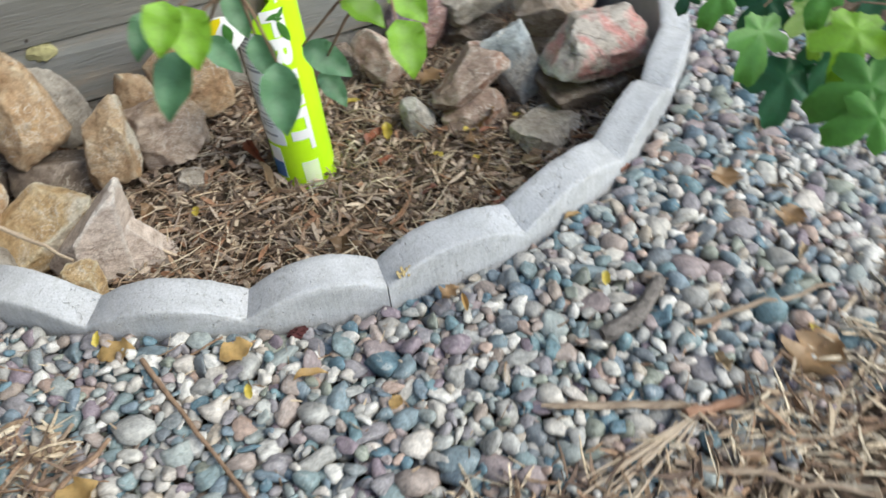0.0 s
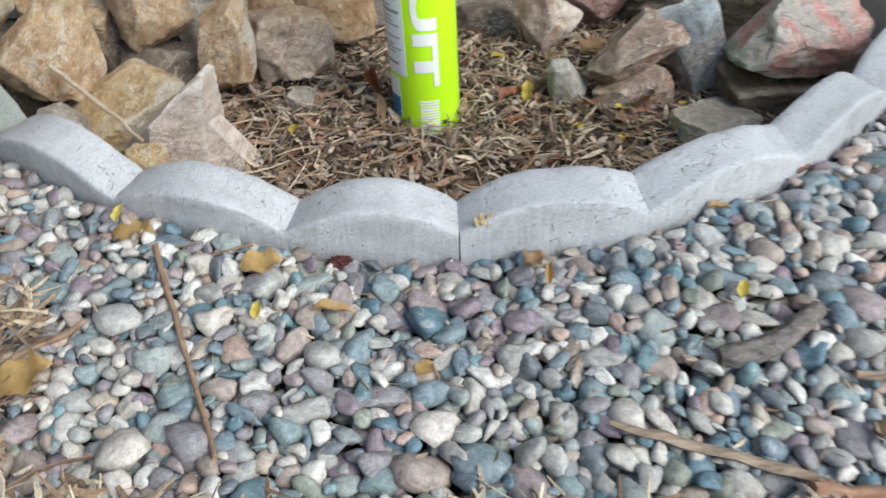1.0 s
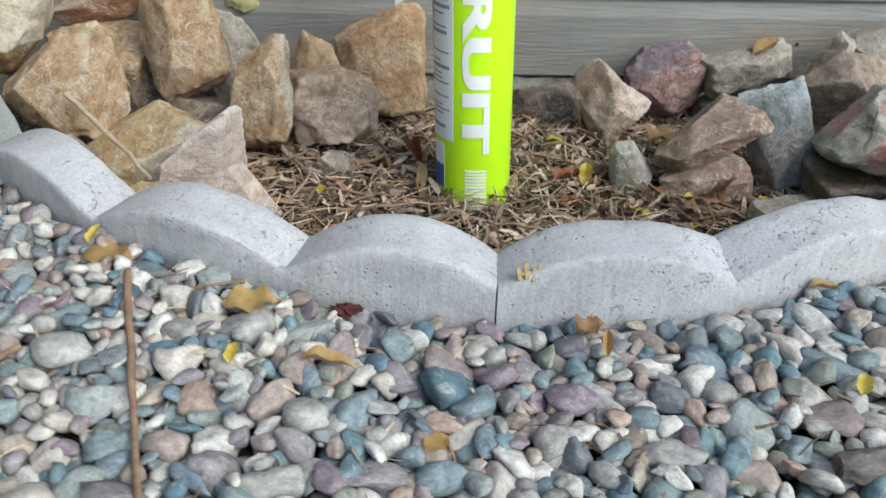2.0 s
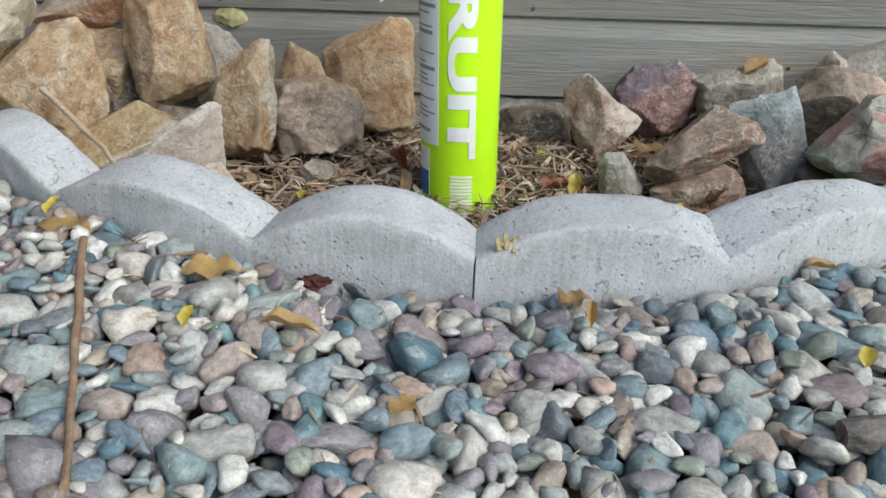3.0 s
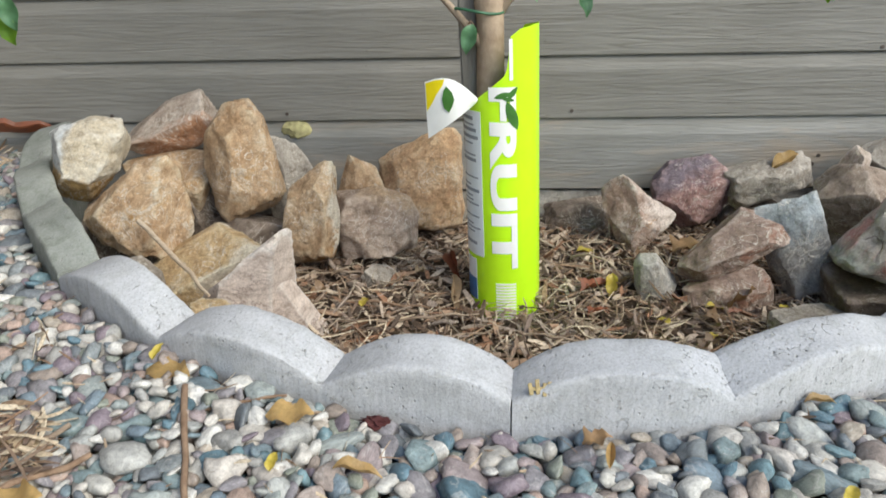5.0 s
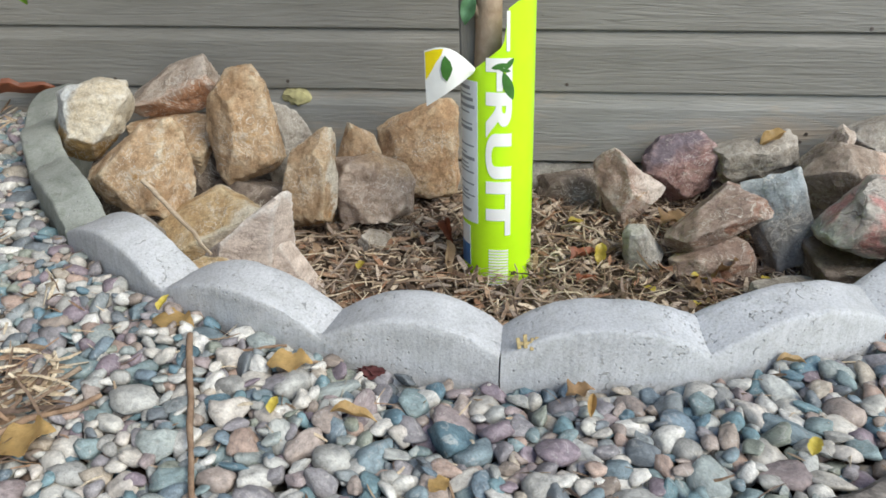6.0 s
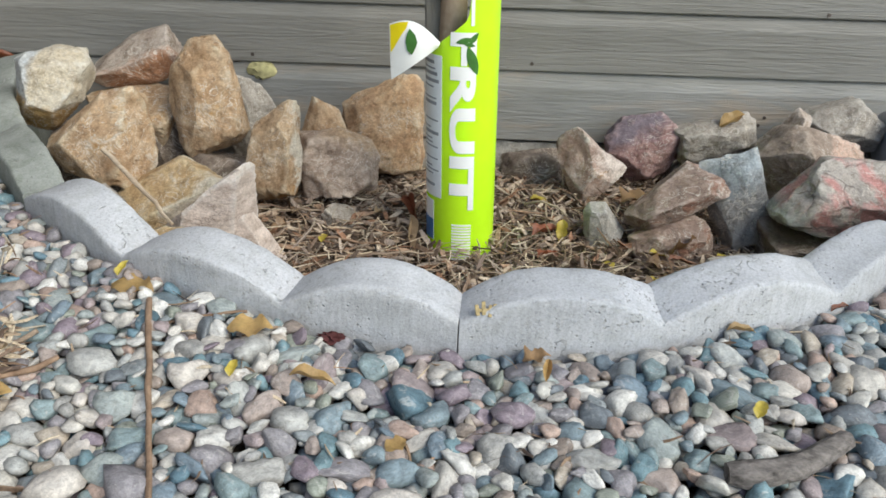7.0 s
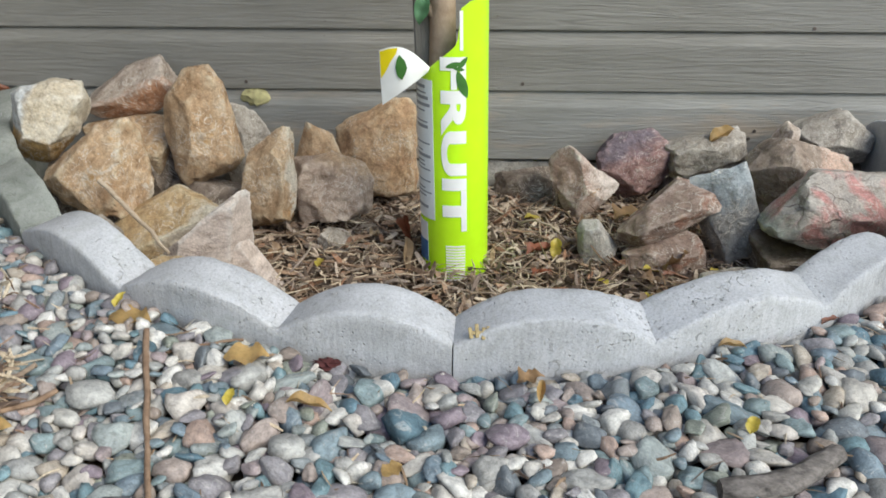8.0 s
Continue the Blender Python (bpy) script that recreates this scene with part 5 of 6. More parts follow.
stake = new("tree_stake")
tagged(stake, "weathered grey wooden stake beside the trunk", "stake")
stake.location = (-0.040, 0.572, BED_Z)
bm = bmesh.new()
vs = box(bm, (0, 0, 0.42), (0.028, 0.026, 1.0))
bmesh.ops.bevel(bm, geom=list(bm.edges), offset=0.003, segments=2, affect="EDGES")
for v in bm.verts:
    v.co.x -= 0.034 * v.co.z
part("post", bm, STAKE, stake)
tie = new("plant_tie")
tie.location = (-0.035, 0.555, 0.352)
tagged(tie, "green plastic tie round trunk and stake", "plant tie")
ring = [(0.040 * math.cos(a) - 0.004, 0.036 * math.sin(a) + 0.004, 0.004 * math.sin(a * 2)) for a in np.linspace(0, 2 * math.pi, 28)]
part("band", tube(ring, [0.0022] * 28, 6), TIE, tie)

# ---------------- the printed sleeve ----------------
SX, SY, SR = 0.002, 0.540, 0.0575
sleeve = new("tree_sleeve")
sleeve.location = (SX, SY, BED_Z)
tagged(sleeve, "lime green printed plastic sleeve cut open round the trunk", "plant sleeve")


def on_sleeve(th, z, off=0.0):
    """th: degrees from the front towards +x; z: world height."""
    a = radians(th)
    lean = -0.022 * (z + 0.12)
    r = SR + off
    return Vector((r * math.sin(a) + lean, -r * math.cos(a), z - BED_Z))


def sleeve_top(th):
    """Upper edge of the cut plastic."""
    pts = [(-180, 0.20), (-110, 0.205), (-60, 0.215), (-45, 0.228), (-20, 0.247), (5, 0.268), (11, 0.283), (13, 0.322), (30, 0.333), (60, 0.336), (100, 0.334), (140, 0.325), (165, 0.26), (180, 0.20)]
    for (a, za), (b, zb) in zip(pts, pts[1:]):
        if a <= th <= b:
            return za + (zb - za) * (th - a) / (b - a)
    return 0.2


def patch(z0, z1, t0, t1, off, ztop=None, nt=None, nz=10):
    """A piece of the curved skin, with a front and a back."""
    nt = nt or max(3, int(abs(t1 - t0) / 5))
    bm = bmesh.new()
    grids = []
    for o in (off, off - 0.0005):
        g = []
        for i in range(nt + 1):
            th = t0 + (t1 - t0) * i / nt
            zt = ztop(th) if ztop else z1
            g.append([bm.verts.new(on_sleeve(th, z0 + (zt - z0) * k / nz, o)) for k in range(nz + 1)])
        grids.append(g)
    A, B = grids
    for i in range(nt):
        for k in range(nz):
            bm.faces.new((A[i][k], A[i + 1][k], A[i + 1][k + 1], A[i][k + 1]))
            bm.faces.new((B[i][k + 1], B[i + 1][k + 1], B[i + 1][k], B[i][k]))
        bm.faces.new((A[i][nz], A[i + 1][nz], B[i + 1][nz], B[i][nz]))
        bm.faces.new((B[i][0], B[i + 1][0], A[i + 1][0], A[i][0]))
    for g0, i in ((0, 0), (0, nt)):
        for k in range(nz):
            bm.faces.new((A[i][k], A[i][k + 1], B[i][k + 1], B[i][k]))
    bmesh.ops.recalc_face_normals(bm, faces=bm.faces)
    return bm


part("skin", patch(-0.15, 0.3, -180, 180, 0.0, sleeve_top, nt=120, nz=24), LIME, sleeve, "glossy lime green plastic", 50)
part("side_label", patch(-0.020, 0.214, -95, -33, 0.0007), PANEL, sleeve, "pale blue label with lines of small print")
part("stamp", patch(-0.100, -0.028, -80, -50, 0.0007), PANEL, sleeve, "pale square with a blue foot")
part("stamp_foot", patch(-0.100, -0.062, -80, -50, 0.0012), BLUE, sleeve, "blue printed field")
rs = random.Random(3)
zz = 0.205
while zz > -0.015:
    bold = rs.random() < 0.35
    h = 0.0052 if bold else 0.0024
    t1 = -46 + rs.uniform(-14, 8)
    if rs.random() < 0.82:
        part("print_line", patch(zz - h, zz, -80, t1, 0.0012, nz=1), INK, sleeve)
    zz -= h + (0.006 if bold else 0.0042)
for i in range(13):
    z = -0.128 + i * 0.0052
    part("print_stripe", patch(z, z + 0.003, -14, 18, 0.0008, nz=1), WHITE, sleeve)


def wrapped_text(text, z_top, z_bottom, th0, th1, off):
    """Letters that read downwards, their tops to the right, laid on the curved skin."""
    cu = bpy.data.curves.new("lettering", "FONT")
    cu.body = text
    cu.offset = 0.045
    ob = bpy.data.objects.new("lettering", cu)
    scene.collection.objects.link(ob)
    me = bpy.data.meshes.new_from_object(ob.evaluated_get(bpy.context.evaluated_depsgraph_get()))
    bpy.data.objects.remove(ob)
    bm = bmesh.new()
    bm.from_mesh(me)
    bpy.data.meshes.remove(me)
    xs, ys = [v.co.x for v in bm.verts], [v.co.y for v in bm.verts]
    x0, x1, y0, y1 = min(xs), max(xs), min(ys), max(ys)
    for k in range(1, 16):
        bmesh.ops.bisect_plane(bm, geom=bm.verts[:] + bm.edges[:] + bm.faces[:], plane_co=(0, y0 + (y1 - y0) * k / 16, 0), plane_no=(0, 1, 0))
    for v in bm.verts:
        th = th0 + (th1 - th0) * (v.co.y - y0) / (y1 - y0)
        z = z_top + (z_bottom - z_top) * (v.co.x - x0) / (x1 - x0)
        v.co = on_sleeve(th, z, off)
    return bm


part("word_fruit", wrapped_text("FRUIT", 0.252, -0.036, -19, 21, 0.0011), WHITE, sleeve, "large white letters FRUIT running down the sleeve")
part("edge_strip", patch(0.262, 0.32, 12, 17, 0.0010, nz=4), WHITE, sleeve, "white border of the print")


def printed_leaf(th, z, length, turn, off=0.0016):
    bm = bmesh.new()
    rows = []
    for i in range(9):
        u = i / 8
        w = 0.17 * length * math.sin(math.pi * u) ** 0.8
        rows.append([(u * length - length / 2, s * w) for s in (-1, 0, 1)])
    c, s = math.cos(radians(turn)), math.sin(radians(turn))
    vs = [[bm.verts.new(on_sleeve(th + math.degrees((p[0] * c - p[1] * s) / SR), z + p[0] * s + p[1] * c, off)) for p in row] for row in rows]
    for r0, r1 in zip(vs, vs[1:]):
        for k in range(2):
            bm.faces.new((r0[k], r1[k], r1[k + 1], r0[k + 1]))
    bmesh.ops.remove_doubles(bm, verts=bm.verts, dist=1e-6)
    bmesh.ops.recalc_face_normals(bm, faces=bm.faces)
    return bm


for th, z, L, turn in ((2, 0.240, 0.026, 15), (16, 0.243, 0.024, 50), (15, 0.210, 0.046, -70), (10, 0.234, 0.018, -10)):
    part("printed_leaf", printed_leaf(th, z, L, turn), PRINTLEAF, sleeve)

# the corner of the sleeve that is folded outwards
bm = bmesh.new()
rows = []
NF = 12
for i in range(NF + 1):
    u = i / NF
    hinge_a, hinge_b = Vector((-0.040, 0.492, 0.234)), Vector((-0.060, 0.505, 0.185))
    top = hinge_a.lerp(Vector((-0.116, 0.478, 0.262)), u) + Vector((0, -0.018 * math.sin(math.pi * u), 0.020 * math.sin(math.pi * u)))
    low = hinge_a.lerp(hinge_b, 0.15).lerp(Vector((-0.113, 0.480, 0.178)), u) + Vector((0.006 * math.sin(math.pi * u), -0.016 * math.sin(math.pi * u), 0.006 * math.sin(math.pi * u)))
    rows.append([top.lerp(low, k / 8) + Vector((0, -0.004 * math.sin(math.pi * k / 8), 0)) for k in range(9)])
off = Vector((SX, SY, BED_Z))
A = [[bm.verts.new(p - off) for p in r] for r in rows]
B = [[bm.verts.new(p - off + Vector((0, 0.0006, 0))) for p in r] for r in rows]
for i in range(NF):
    for k in range(8):
        bm.faces.new((A[i][k], A[i][k + 1], A[i + 1][k + 1], A[i + 1][k]))
        bm.faces.new((B[i + 1][k], B[i + 1][k + 1], B[i][k + 1], B[i][k]))
flap = part("folded_corner", bm, WHITE, sleeve, "white folded corner with a printed lemon and leaf", 60)


def flap_point(u, v, lift=0.0012):
    i, k = min(int(u * NF), NF - 1), min(int(v * 8), 7)
    fu, fv = u * NF - i, v * 8 - k
    a = rows[i][k].lerp(rows[i][k + 1], fv)
    b = rows[i + 1][k].lerp(rows[i + 1][k + 1], fv)
    return a.lerp(b, fu) - off + Vector((0, -lift, 0.0))


def flap_print(name, outline, material, lift):
    bm = bmesh.new()
    c = bm.verts.new(flap_point(sum(p[0] for p in outline) / len(outline), sum(p[1] for p in outline) / len(outline), lift))
    vs = [bm.verts.new(flap_point(u, v, lift)) for u, v in outline]
    for i in range(len(vs)):
        bm.faces.new((c, vs[i], vs[(i + 1) % len(vs)]))
    return part(name, bm, material, flap)


flap_print("printed_lemon", [(0.985, 0.02), (0.80, 0.02), (0.62, 0.02), (0.66, 0.14), (0.78, 0.27), (0.88, 0.40), (0.985, 0.50)], PRINTLEMON, 0.0012)
flap_print("printed_leaf", [(0.60, 0.16), (0.50, 0.30), (0.47, 0.48), (0.52, 0.62), (0.60, 0.74), (0.68, 0.60), (0.70, 0.42), (0.66, 0.26)], PRINTLEAF, 0.0020)


# ---------------- twigs, bark and fallen leaves ----------------
def stick(name, label, p0, p1, r0, r1, material, seed, lift=0.0, wander=0.002, n=8, category="stick"):
    rg = random.Random(seed)
    p0, p1 = Vector(p0), Vector(p1)
    mid = (p0 + p1) / 2
    pts = [p - mid for p in arc_points(p0, p1, n, lift, wander, rg)]
    ob = new(name, mesh_of(name, tube(pts, [(r0 + (r1 - r0) * i / n) * rg.uniform(0.9, 1.1) for i in range(n + 1)], 8, wobble=0.12, rng=rg), material, 50))
    ob.location = mid
    return tagged(ob, label, category)


def flat_strip(name, label, p0, p1, width, thick, material, seed, category="bark"):
    """A split strip of bark or blade of dry grass."""
    rg = random.Random(seed)
    p0, p1 = Vector(p0), Vector(p1)
    d = (p1 - p0).normalized()
    side = d.cross(Vector((0, 0, 1))).normalized()
    bm = bmesh.new()
    rings = []
    n = 12
    for i in range(n + 1):
        u = i / n
        w = width * (0.35 + 0.65 * min(1, 5 * u, 5 * (1 - u))) * rg.uniform(0.8, 1.1)
        c = p0.lerp(p1, u) - (p0 + p1) / 2 + Vector((0, 0, rg.uniform(-1, 1) * thick * 0.4)) + side * rg.uniform(-0.1, 0.1) * width
        prof = [(-0.5, 0.2), (-0.25, 0.8), (0.1, 1.0), (0.5, 0.3), (0.42, -0.2), (0, 0.25), (-0.42, -0.2)]
        rings.append([bm.verts.new(c + side * (a * w) + Vector((0, 0, b * thick))) for a, b in prof])
    m = len(rings[0])
    for r0, r1 in zip(rings, rings[1:]):
        for k in range(m):
            bm.faces.new((r0[k], r0[(k + 1) % m], r1[(k + 1) % m], r1[k]))
    bm.faces.new(rings[0][::-1])
    bm.faces.new(rings[-1])
    bmesh.ops.recalc_face_normals(bm, faces=bm.faces)
    ob = new(name, mesh_of(name, bm, material, 40))
    ob.location = (p0 + p1) / 2
    return tagged(ob, label, category)


def over_stones(p0, p1, r):
    """Ends of a straight stick that lies on the highest stones between them."""
    hs = [gravel_z(p0[0] + (p1[0] - p0[0]) * k / 20, p0[1] + (p1[1] - p0[1]) * k / 20) for k in range(21)]
    a, b = np.polyfit(np.linspace(0, 1, 21), hs, 1)
    lift = float(np.percentile(np.array(hs) - (a * np.linspace(0, 1, 21) + b), 80)) + r * 0.6
    return (*p0, b + lift), (*p1, a + b + lift)


def gz(x, y, up=0.003):
    return (x, y, gravel_z(x, y) + up)


stick("twig", "straight thin brown twig lying across the pebbles", *over_stones((-0.343, 0.030), (-0.250, -0.245), 0.004), 0.0037, 0.0028, TWIG, 1, wander=0.0015)
stick("twig", "thin tan stalk leaning over the rocks", (-0.573, 0.470, 0.052), (-0.432, 0.355, -0.02), 0.0042, 0.0030, PALEWOOD, 2, lift=0.004)
stick("twig", "short brown twig beside the edging", gz(-0.325, 0.005, 0.004), gz(-0.235, 0.03, 0.006), 0.0022, 0.0016, TWIG, 3)
stick("twig", "curved tan stalk arching over the mulch", (0.120, 0.640, BED_Z + 0.040), (0.190, 0.572, BED_Z + 0.050), 0.0026, 0.0014, PALEWOOD, 4, lift=0.014, wander=0.001)
CH = smooth_line([(0.236, -0.187), (0.268, -0.186), (0.302, -0.174), (0.334, -0.154), (0.362, -0.134)], 8)
bm = bmesh.new()
rows = []
for i, p in enumerate(CH):
    q = CH[min(i + 1, len(CH) - 1)] - CH[max(i - 1, 0)]
    q = q / np.linalg.norm(q)
    ring = []
    for k in range(28):
        a = 2 * math.pi * k / 28
        r = 0.0150 - 0.006 * i / len(CH) + 0.0022 * noise.noise((i * 0.10, 2.2 * math.cos(a), 2.2 * math.sin(a))) + 0.0011 * noise.noise((i * 0.35, 6 * math.cos(a), 6 * math.sin(a)))
        r *= 0.62 + 0.38 * min(1.0, i / 4 + 0.3 * noise.noise((5.0, math.cos(a) * 1.5, math.sin(a) * 1.5)))
        ring.append(bm.verts.new((p[0] - 0.295 - q[1] * math.cos(a) * r, p[1] + 0.17 + q[0] * math.cos(a) * r, math.sin(a) * r * 0.85)))
    rows.append(ring)
for r0, r1 in zip(rows, rows[1:]):
    for k in range(28):
        bm.faces.new((r0[k], r0[(k + 1) % 28], r1[(k + 1) % 28], r1[k]))
for ring, d in ((rows[0], -0.005), (rows[-1], 0.004)):
    tip = sum((v.co for v in ring), Vector()) / 28 + Vector((-d, 0.0, 0.003))
    mid = bm.verts.new(tip)
    for k in range(28):
        bm.faces.new((ring[k], ring[(k + 1) % 28], mid))
bmesh.ops.recalc_face_normals(bm, faces=bm.faces)
chunk = new("wood_chunk", mesh_of("wood_chunk", bm, OLDWOOD, 50))
chunk.location = (0.295, -0.17, 0.017)
tagged(chunk, "curved grey weathered piece of branch among the pebbles", "wood")
flat_strip("bark_strip", "long split strip of brown bark on the pebbles", *over_stones((0.112, -0.247), (0.292, -0.325), 0.003), 0.013, 0.005, STRIPWOOD, 5)
stick("red_root", "reddish piece of root on the dry litter", gz(0.265, -0.335, 0.016), gz(0.400, -0.340, 0.020), 0.0065, 0.0085, REDWOOD, 6, wander=0.003, category="wood")
for i, (dx, dy) in enumerate(((0, 0), (0.016, -0.012), (-0.012, 0.010), (0.034, -0.024), (0.024, -0.004), (-0.022, -0.004), (0.046, -0.034), (0.006, 0.012))):
    flat_strip("straw_blade", "pale dry grass blade on the litter", gz(0.272 + dx * 0.3, -0.340, 0.014), gz(0.100 + dx * 1.4, -0.372 + dy * 1.3, 0.010), 0.0065 - 0.0005 * i, 0.0018, PALEWOOD, 10 + i, "straw")
for i, (x0, y0, x1, y1) in enumerate(((0.22, -0.38, 0.42, -0.50), (0.30, -0.40, 0.50, -0.43), (0.36, -0.22, 0.58, -0.24), (0.44, -0.30, 0.47, -0.40), (0.20, -0.43, 0.33, -0.42), (-0.56, -0.17, -0.40, -0.07), (-0.60, -0.10, -0.44, -0.03))):
    stick("twig", "dry grey brown twig in the litter", gz(x0, y0, 0.012), gz(x1, y1, 0.014), 0.0048, 0.003, TWIG if i % 2 else STRIPWOOD, 30 + i, wander=0.004)
for i, (x0, y0, x1, y1) in enumerate(((-0.24, 0.50, -0.12, 0.47), (-0.20, 0.43, -0.04, 0.45), (-0.33, 0.60, -0.22, 0.62), (0.09, 0.50, 0.20, 0.60), (-0.13, 0.36, -0.02, 0.40), (0.10, 0.64, 0.20, 0.62), (-0.17, 0.70, -0.12, 0.62), (0.02, 0.40, 0.12, 0.36))):
    stick("twig", "dry brown twig lying on the mulch", (x0, y0, BED_Z + 0.026), (x1, y1, BED_Z + 0.028), 0.0026, 0.0017, STRIPWOOD if i % 3 else TWIG, 50 + i, wander=0.003)

DRY = {
    "yellow": leaf_mesh("dry_leaf", LEAF_YELLOW, 0.5, 0.3, 0.35, ragged=0.4, seed=3), "orange": leaf_mesh("dry_leaf", LEAF_ORANGE, 0.85, 0.10, 0.10, n=14, ragged=0.4, seed=5, wave=0.05),
    "tan": leaf_mesh("dry_leaf", LEAF_TAN, 0.75, 0.22, 0.18, n=14, ragged=1.0, seed=7, wave=0.06), "rust": leaf_mesh("dry_leaf", LEAF_RUST, 0.35, 0.5, 0.3, ragged=0.5, seed=9),
    "ochre": leaf_mesh("dry_leaf", LEAF_ORANGE, 0.42, 0.55, 0.25, n=12, wave=0.04),
    "curl": leaf_mesh("dry_leaf", LEAF_ORANGE, 0.3, 0.7, 0.3), "blade": leaf_mesh("dry_leaf", LEAF_PALE, 0.15, 0.8, 0.25, n=14, ragged=0.7, seed=11), "redcurl": leaf_mesh("dry_leaf", LEAF_RUST, 0.26, 0.8, 0.35, n=14, ragged=0.6, seed=13, wave=0.05),
}


def fallen(kind, label, x, y, z, length, yaw, pitch=8, roll=0):
    ob = new("dry_leaf", DRY[kind])
    ob.matrix_world = pose(x, y, z, roll, -pitch, yaw) @ Matrix.Scale(length, 4)
    return tagged(ob, label, "leaf", "fallen leaves")


def fallen_gravel(kind, label, x, y, length, yaw, pitch=8, roll=0):
    z = max(gravel_z(x, y), gravel_z(x + 0.5 * length * math.cos(radians(yaw)), y + 0.5 * length * math.sin(radians(yaw))))
    fallen(kind, label, x, y, z + 0.003, length, yaw, pitch, roll)


fallen_gravel("orange", "tan orange lobed leaf lying on pebbles", -0.247, -0.010, 0.048, 12, 3)
fallen_gravel("orange", "tan cupped leaf lying beside the edging", -0.400, 0.066, 0.050, -5, 2)
fallen_gravel("yellow", "small yellow leaf standing among pebbles", -0.398, 0.080, 0.022, 70, 45)
fallen_gravel("yellow", "small yellow green leaf on a lavender pebble", -0.224, -0.088, 0.022, 85, 30)
fallen_gravel("curl", "curled orange leaf on the pebbles", -0.165, -0.086, 0.045, -2, 5)
fallen_gravel("yellow", "small yellow leaf on the pebbles", 0.285, -0.115, 0.026, 60, 25)
fallen_gravel("orange", "small orange leaf piece on the pebbles", -0.062, -0.175, 0.022, 40, 10)
fallen_gravel("curl", "thin orange stalk leaf between pebbles", 0.088, -0.075, 0.030, 80, 30)
fallen_gravel("tan", "tan dry leaf against the edging", 0.068, -0.030, 0.030, 10, 20)
fallen_gravel("curl", "pale curled leaf beside the edging", 0.292, 0.020, 0.032, 5, 10)
fallen_gravel("rust", "rusty scrap of leaf beside the edging", 0.430, 0.080, 0.030, 30, 15)
fallen_gravel("tan", "large crumpled tan leaf on the litter", 0.440, -0.335, 0.085, 15, 18)
fallen_gravel("yellow", "small yellow leaf on a tan leaf", 0.500, -0.315, 0.035, 80, 30)
fallen_gravel("orange", "orange brown leaf on the dry litter", -0.475, -0.145, 0.060, 20, 20)
fallen_gravel("tan", "pale orange leaf among the pebbles", 0.60, -0.115, 0.048, 30, 15)
fallen_gravel("tan", "tan leaf among pebbles under the branch", 0.56, -0.02, 0.050, 60, 12)
fallen("yellow", "bright yellow leaf standing in the mulch", 0.182, 0.560, -0.080, 0.042, -100, -50)
fallen("yellow", "small yellow leaf lying on the mulch", 0.318, 0.478, -0.100, 0.032, 5, 5)
fallen("yellow", "small yellow leaf in the mulch by the rock", 0.430, 0.470, -0.100, 0.028, 30, 5)
fallen("yellow", "faded yellow leaf near the edging", 0.300, 0.375, -0.100, 0.030, 60, 5)
fallen("yellow", "faded yellow leaf lying near the sleeve", 0.135, 0.690, -0.098, 0.038, 10, 5)
fallen("yellow", "small faded yellow leaf in the mulch", -0.230, 0.470, -0.098, 0.028, 80, 20)
fallen("yellow", "yellow green leaf in the mulch", 0.250, 0.420, -0.100, 0.028, 120, 10)
fallen("tan", "tan star-shaped leaf lying against the rock", 0.350, 0.466, -0.098, 0.062, 35, 28, -38)
fallen("redcurl", "rust red dry leaf beside the sleeve", -0.094, 0.625, -0.072, 0.070, -80, -6, 25)
fallen("blade", "long pale dry leaf in front of the sleeve", -0.086, 0.550, -0.078, 0.105, -82, -12, -20)
fallen("rust", "rust brown dry leaf on the mulch", 0.125, 0.52, -0.096, 0.07, 40, 10)
fallen("tan", "yellow brown leaf under the rust rock", 0.30, 0.66, -0.085, 0.06, 20, 15)
fallen("rust", "large rust brown leaf by the wall", -1.03, 0.84, 0.085, 0.13, 30, 12)
fallen("ochre", "curled ochre leaf on the tilted slab", 0.498, 0.785, 0.027, 0.062, 20, 30, 30)
rf = random.Random(77)
DRY["brown"] = leaf_mesh("dry_leaf", LEAF_BROWN, 0.55, 0.45, 0.35, n=12, ragged=0.8, seed=13, wave=0.06)
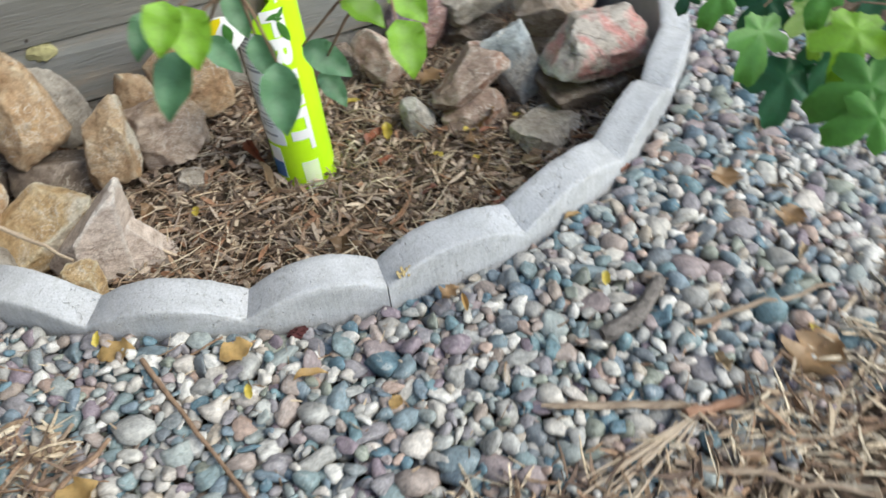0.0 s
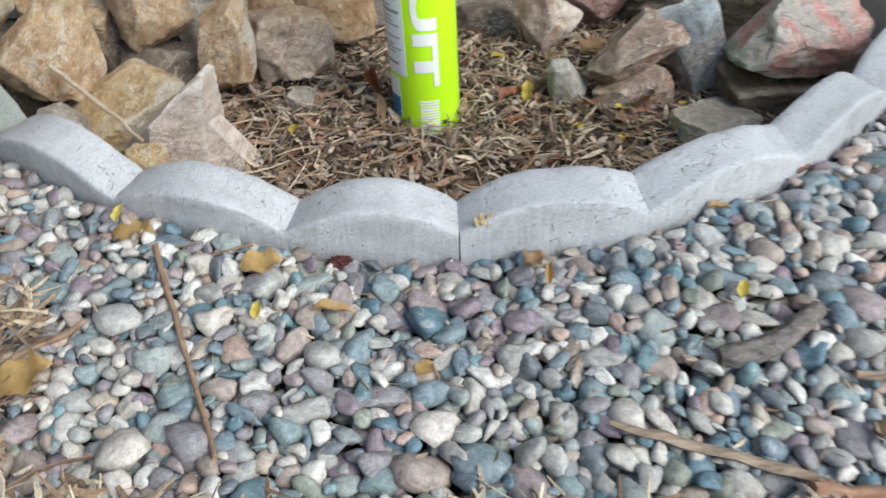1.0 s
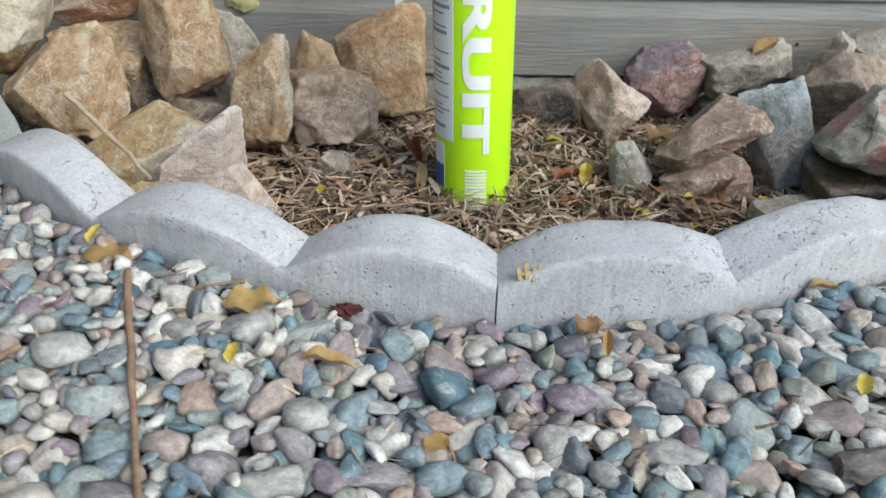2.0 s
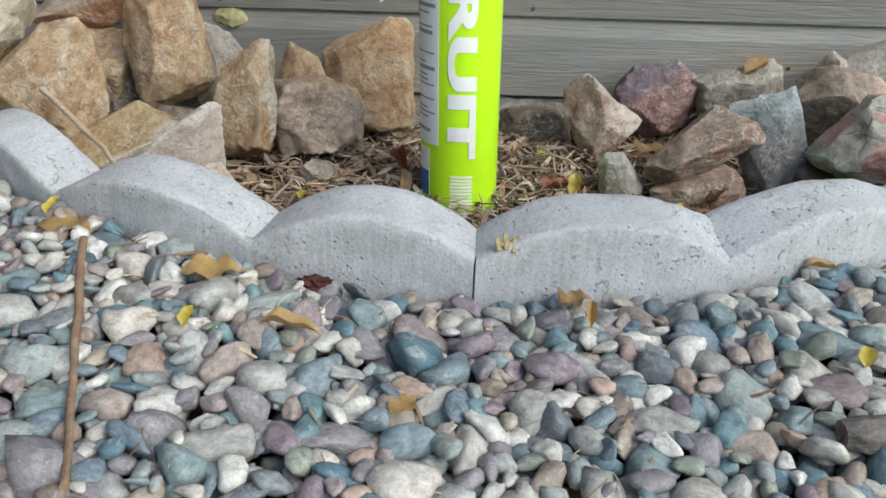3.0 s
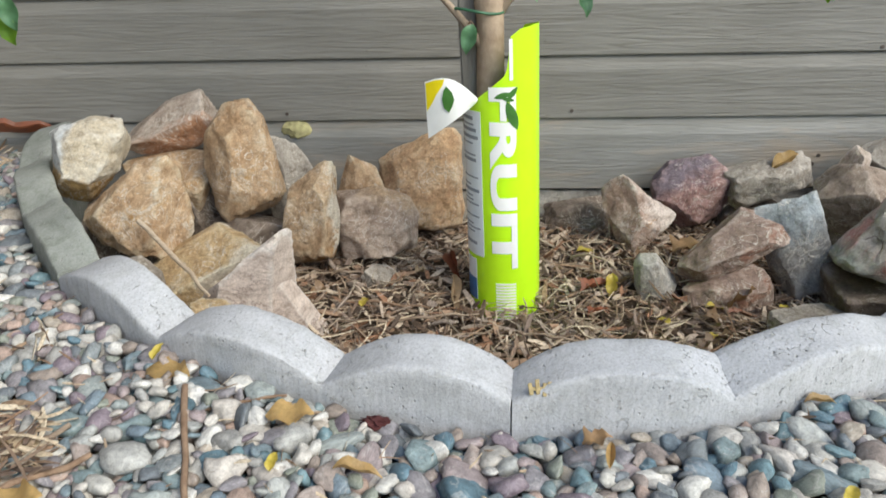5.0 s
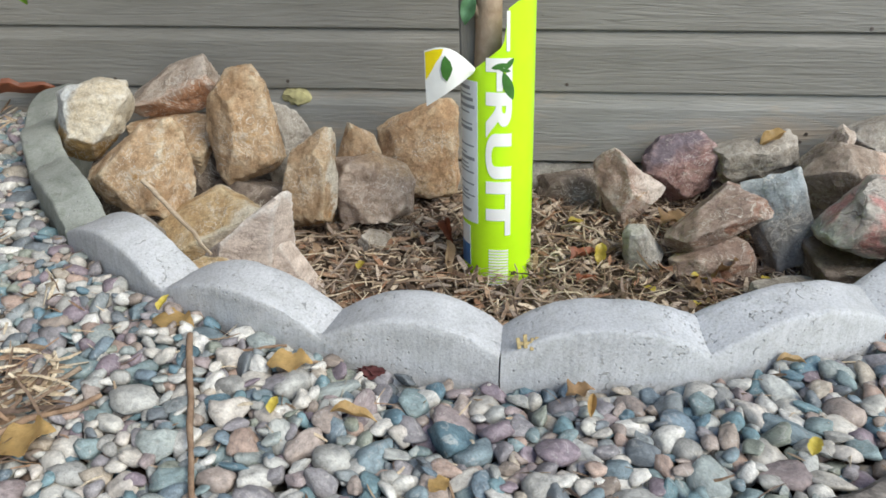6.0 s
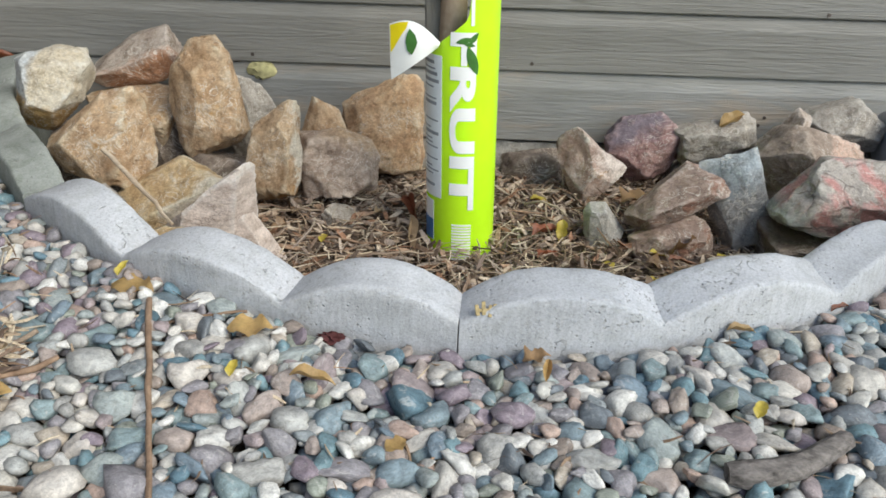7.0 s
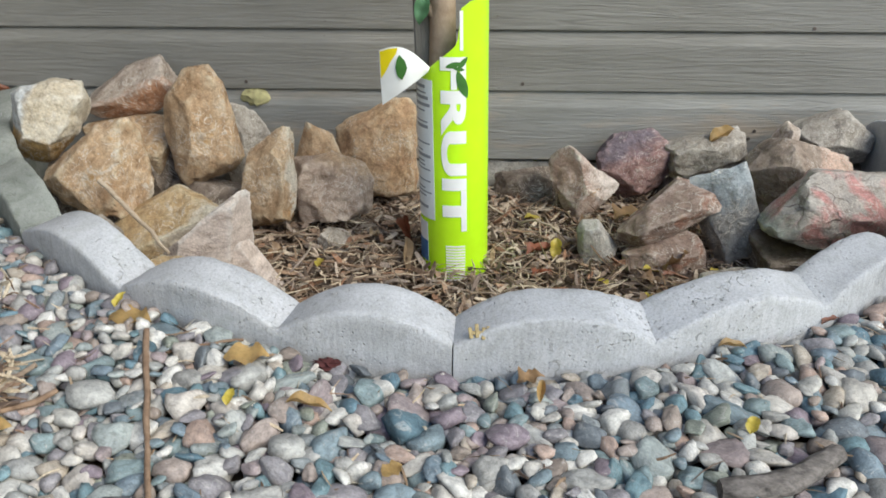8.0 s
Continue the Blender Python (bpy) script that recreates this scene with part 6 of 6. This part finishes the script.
DRY["husk"] = leaf_mesh("dry_leaf", LEAF_HUSK, 0.42, 0.55, 0.3, n=12, ragged=0.6, seed=17, wave=0.06)
placed = 0
while placed < 34:
    x, y = rf.uniform(-0.38, 0.50), rf.uniform(0.15, 0.72)
    if HD[int((y - Y0) / RES), int((x - X0) / RES)] > -0.075 or math.hypot(x - 0.002, y - 0.54) < 0.075:
        continue
    kind = rf.choice(["brown", "husk", "husk", "blade", "brown", "rust"])
    fallen(kind, "crumpled brown dry leaf lying on the mulch", x, y, BED_Z + 0.026, rf.uniform(0.028, 0.05), rf.uniform(0, 360), rf.uniform(-6, 10), rf.uniform(-20, 20))
    placed += 1
for x, y in ((0.36, -0.30), (0.42, -0.40), (0.52, -0.28), (0.56, -0.38), (0.33, -0.42), (0.60, -0.16), (-0.50, -0.06), (-0.55, -0.16), (-0.47, -0.22), (0.66, -0.05), (0.70, 0.08), (-0.66, 0.10)):
    fallen_gravel(rf.choice(["brown", "husk", "blade"]), "crumpled brown dry leaf on the litter", x, y, rf.uniform(0.03, 0.055), rf.uniform(0, 360), rf.uniform(0, 12), rf.uniform(-15, 15))
bm = bmesh.new()
for dx, dz, h in ((-0.008, 0.0, 0.008), (-0.001, 0.002, 0.010), (0.006, -0.001, 0.009), (0.011, 0.003, 0.005)):
    box(bm, (dx, 0, dz), (0.0042, 0.0018, h * 1.5), Matrix.Rotation(radians(dx * 900), 4, "Y"))
box(bm, (0, 0.0004, 0.0), (0.020, 0.0012, 0.004))
bmesh.ops.bevel(bm, geom=list(bm.edges), offset=0.0005, segments=1, affect="EDGES")
fleck = new("dry_fleck", mesh_of("dry_fleck", bm, FLECK, 40))
fleck.matrix_world = pose(0.027, 0.004, 0.0585, -40, 0, 4)
tagged(fleck, "dry ochre fleck stuck on the edging", "leaf")
crumb = new("bark_crumb", mesh_of("bark_crumb", lump(14, (0.014, 0.007, 0.006), 3, 0.8, 4.5), CRUMB, 40))
crumb.location = gz(-0.137, 0.002, 0.004)
tagged(crumb, "dark red crumb of bark beside the edging", "bark")
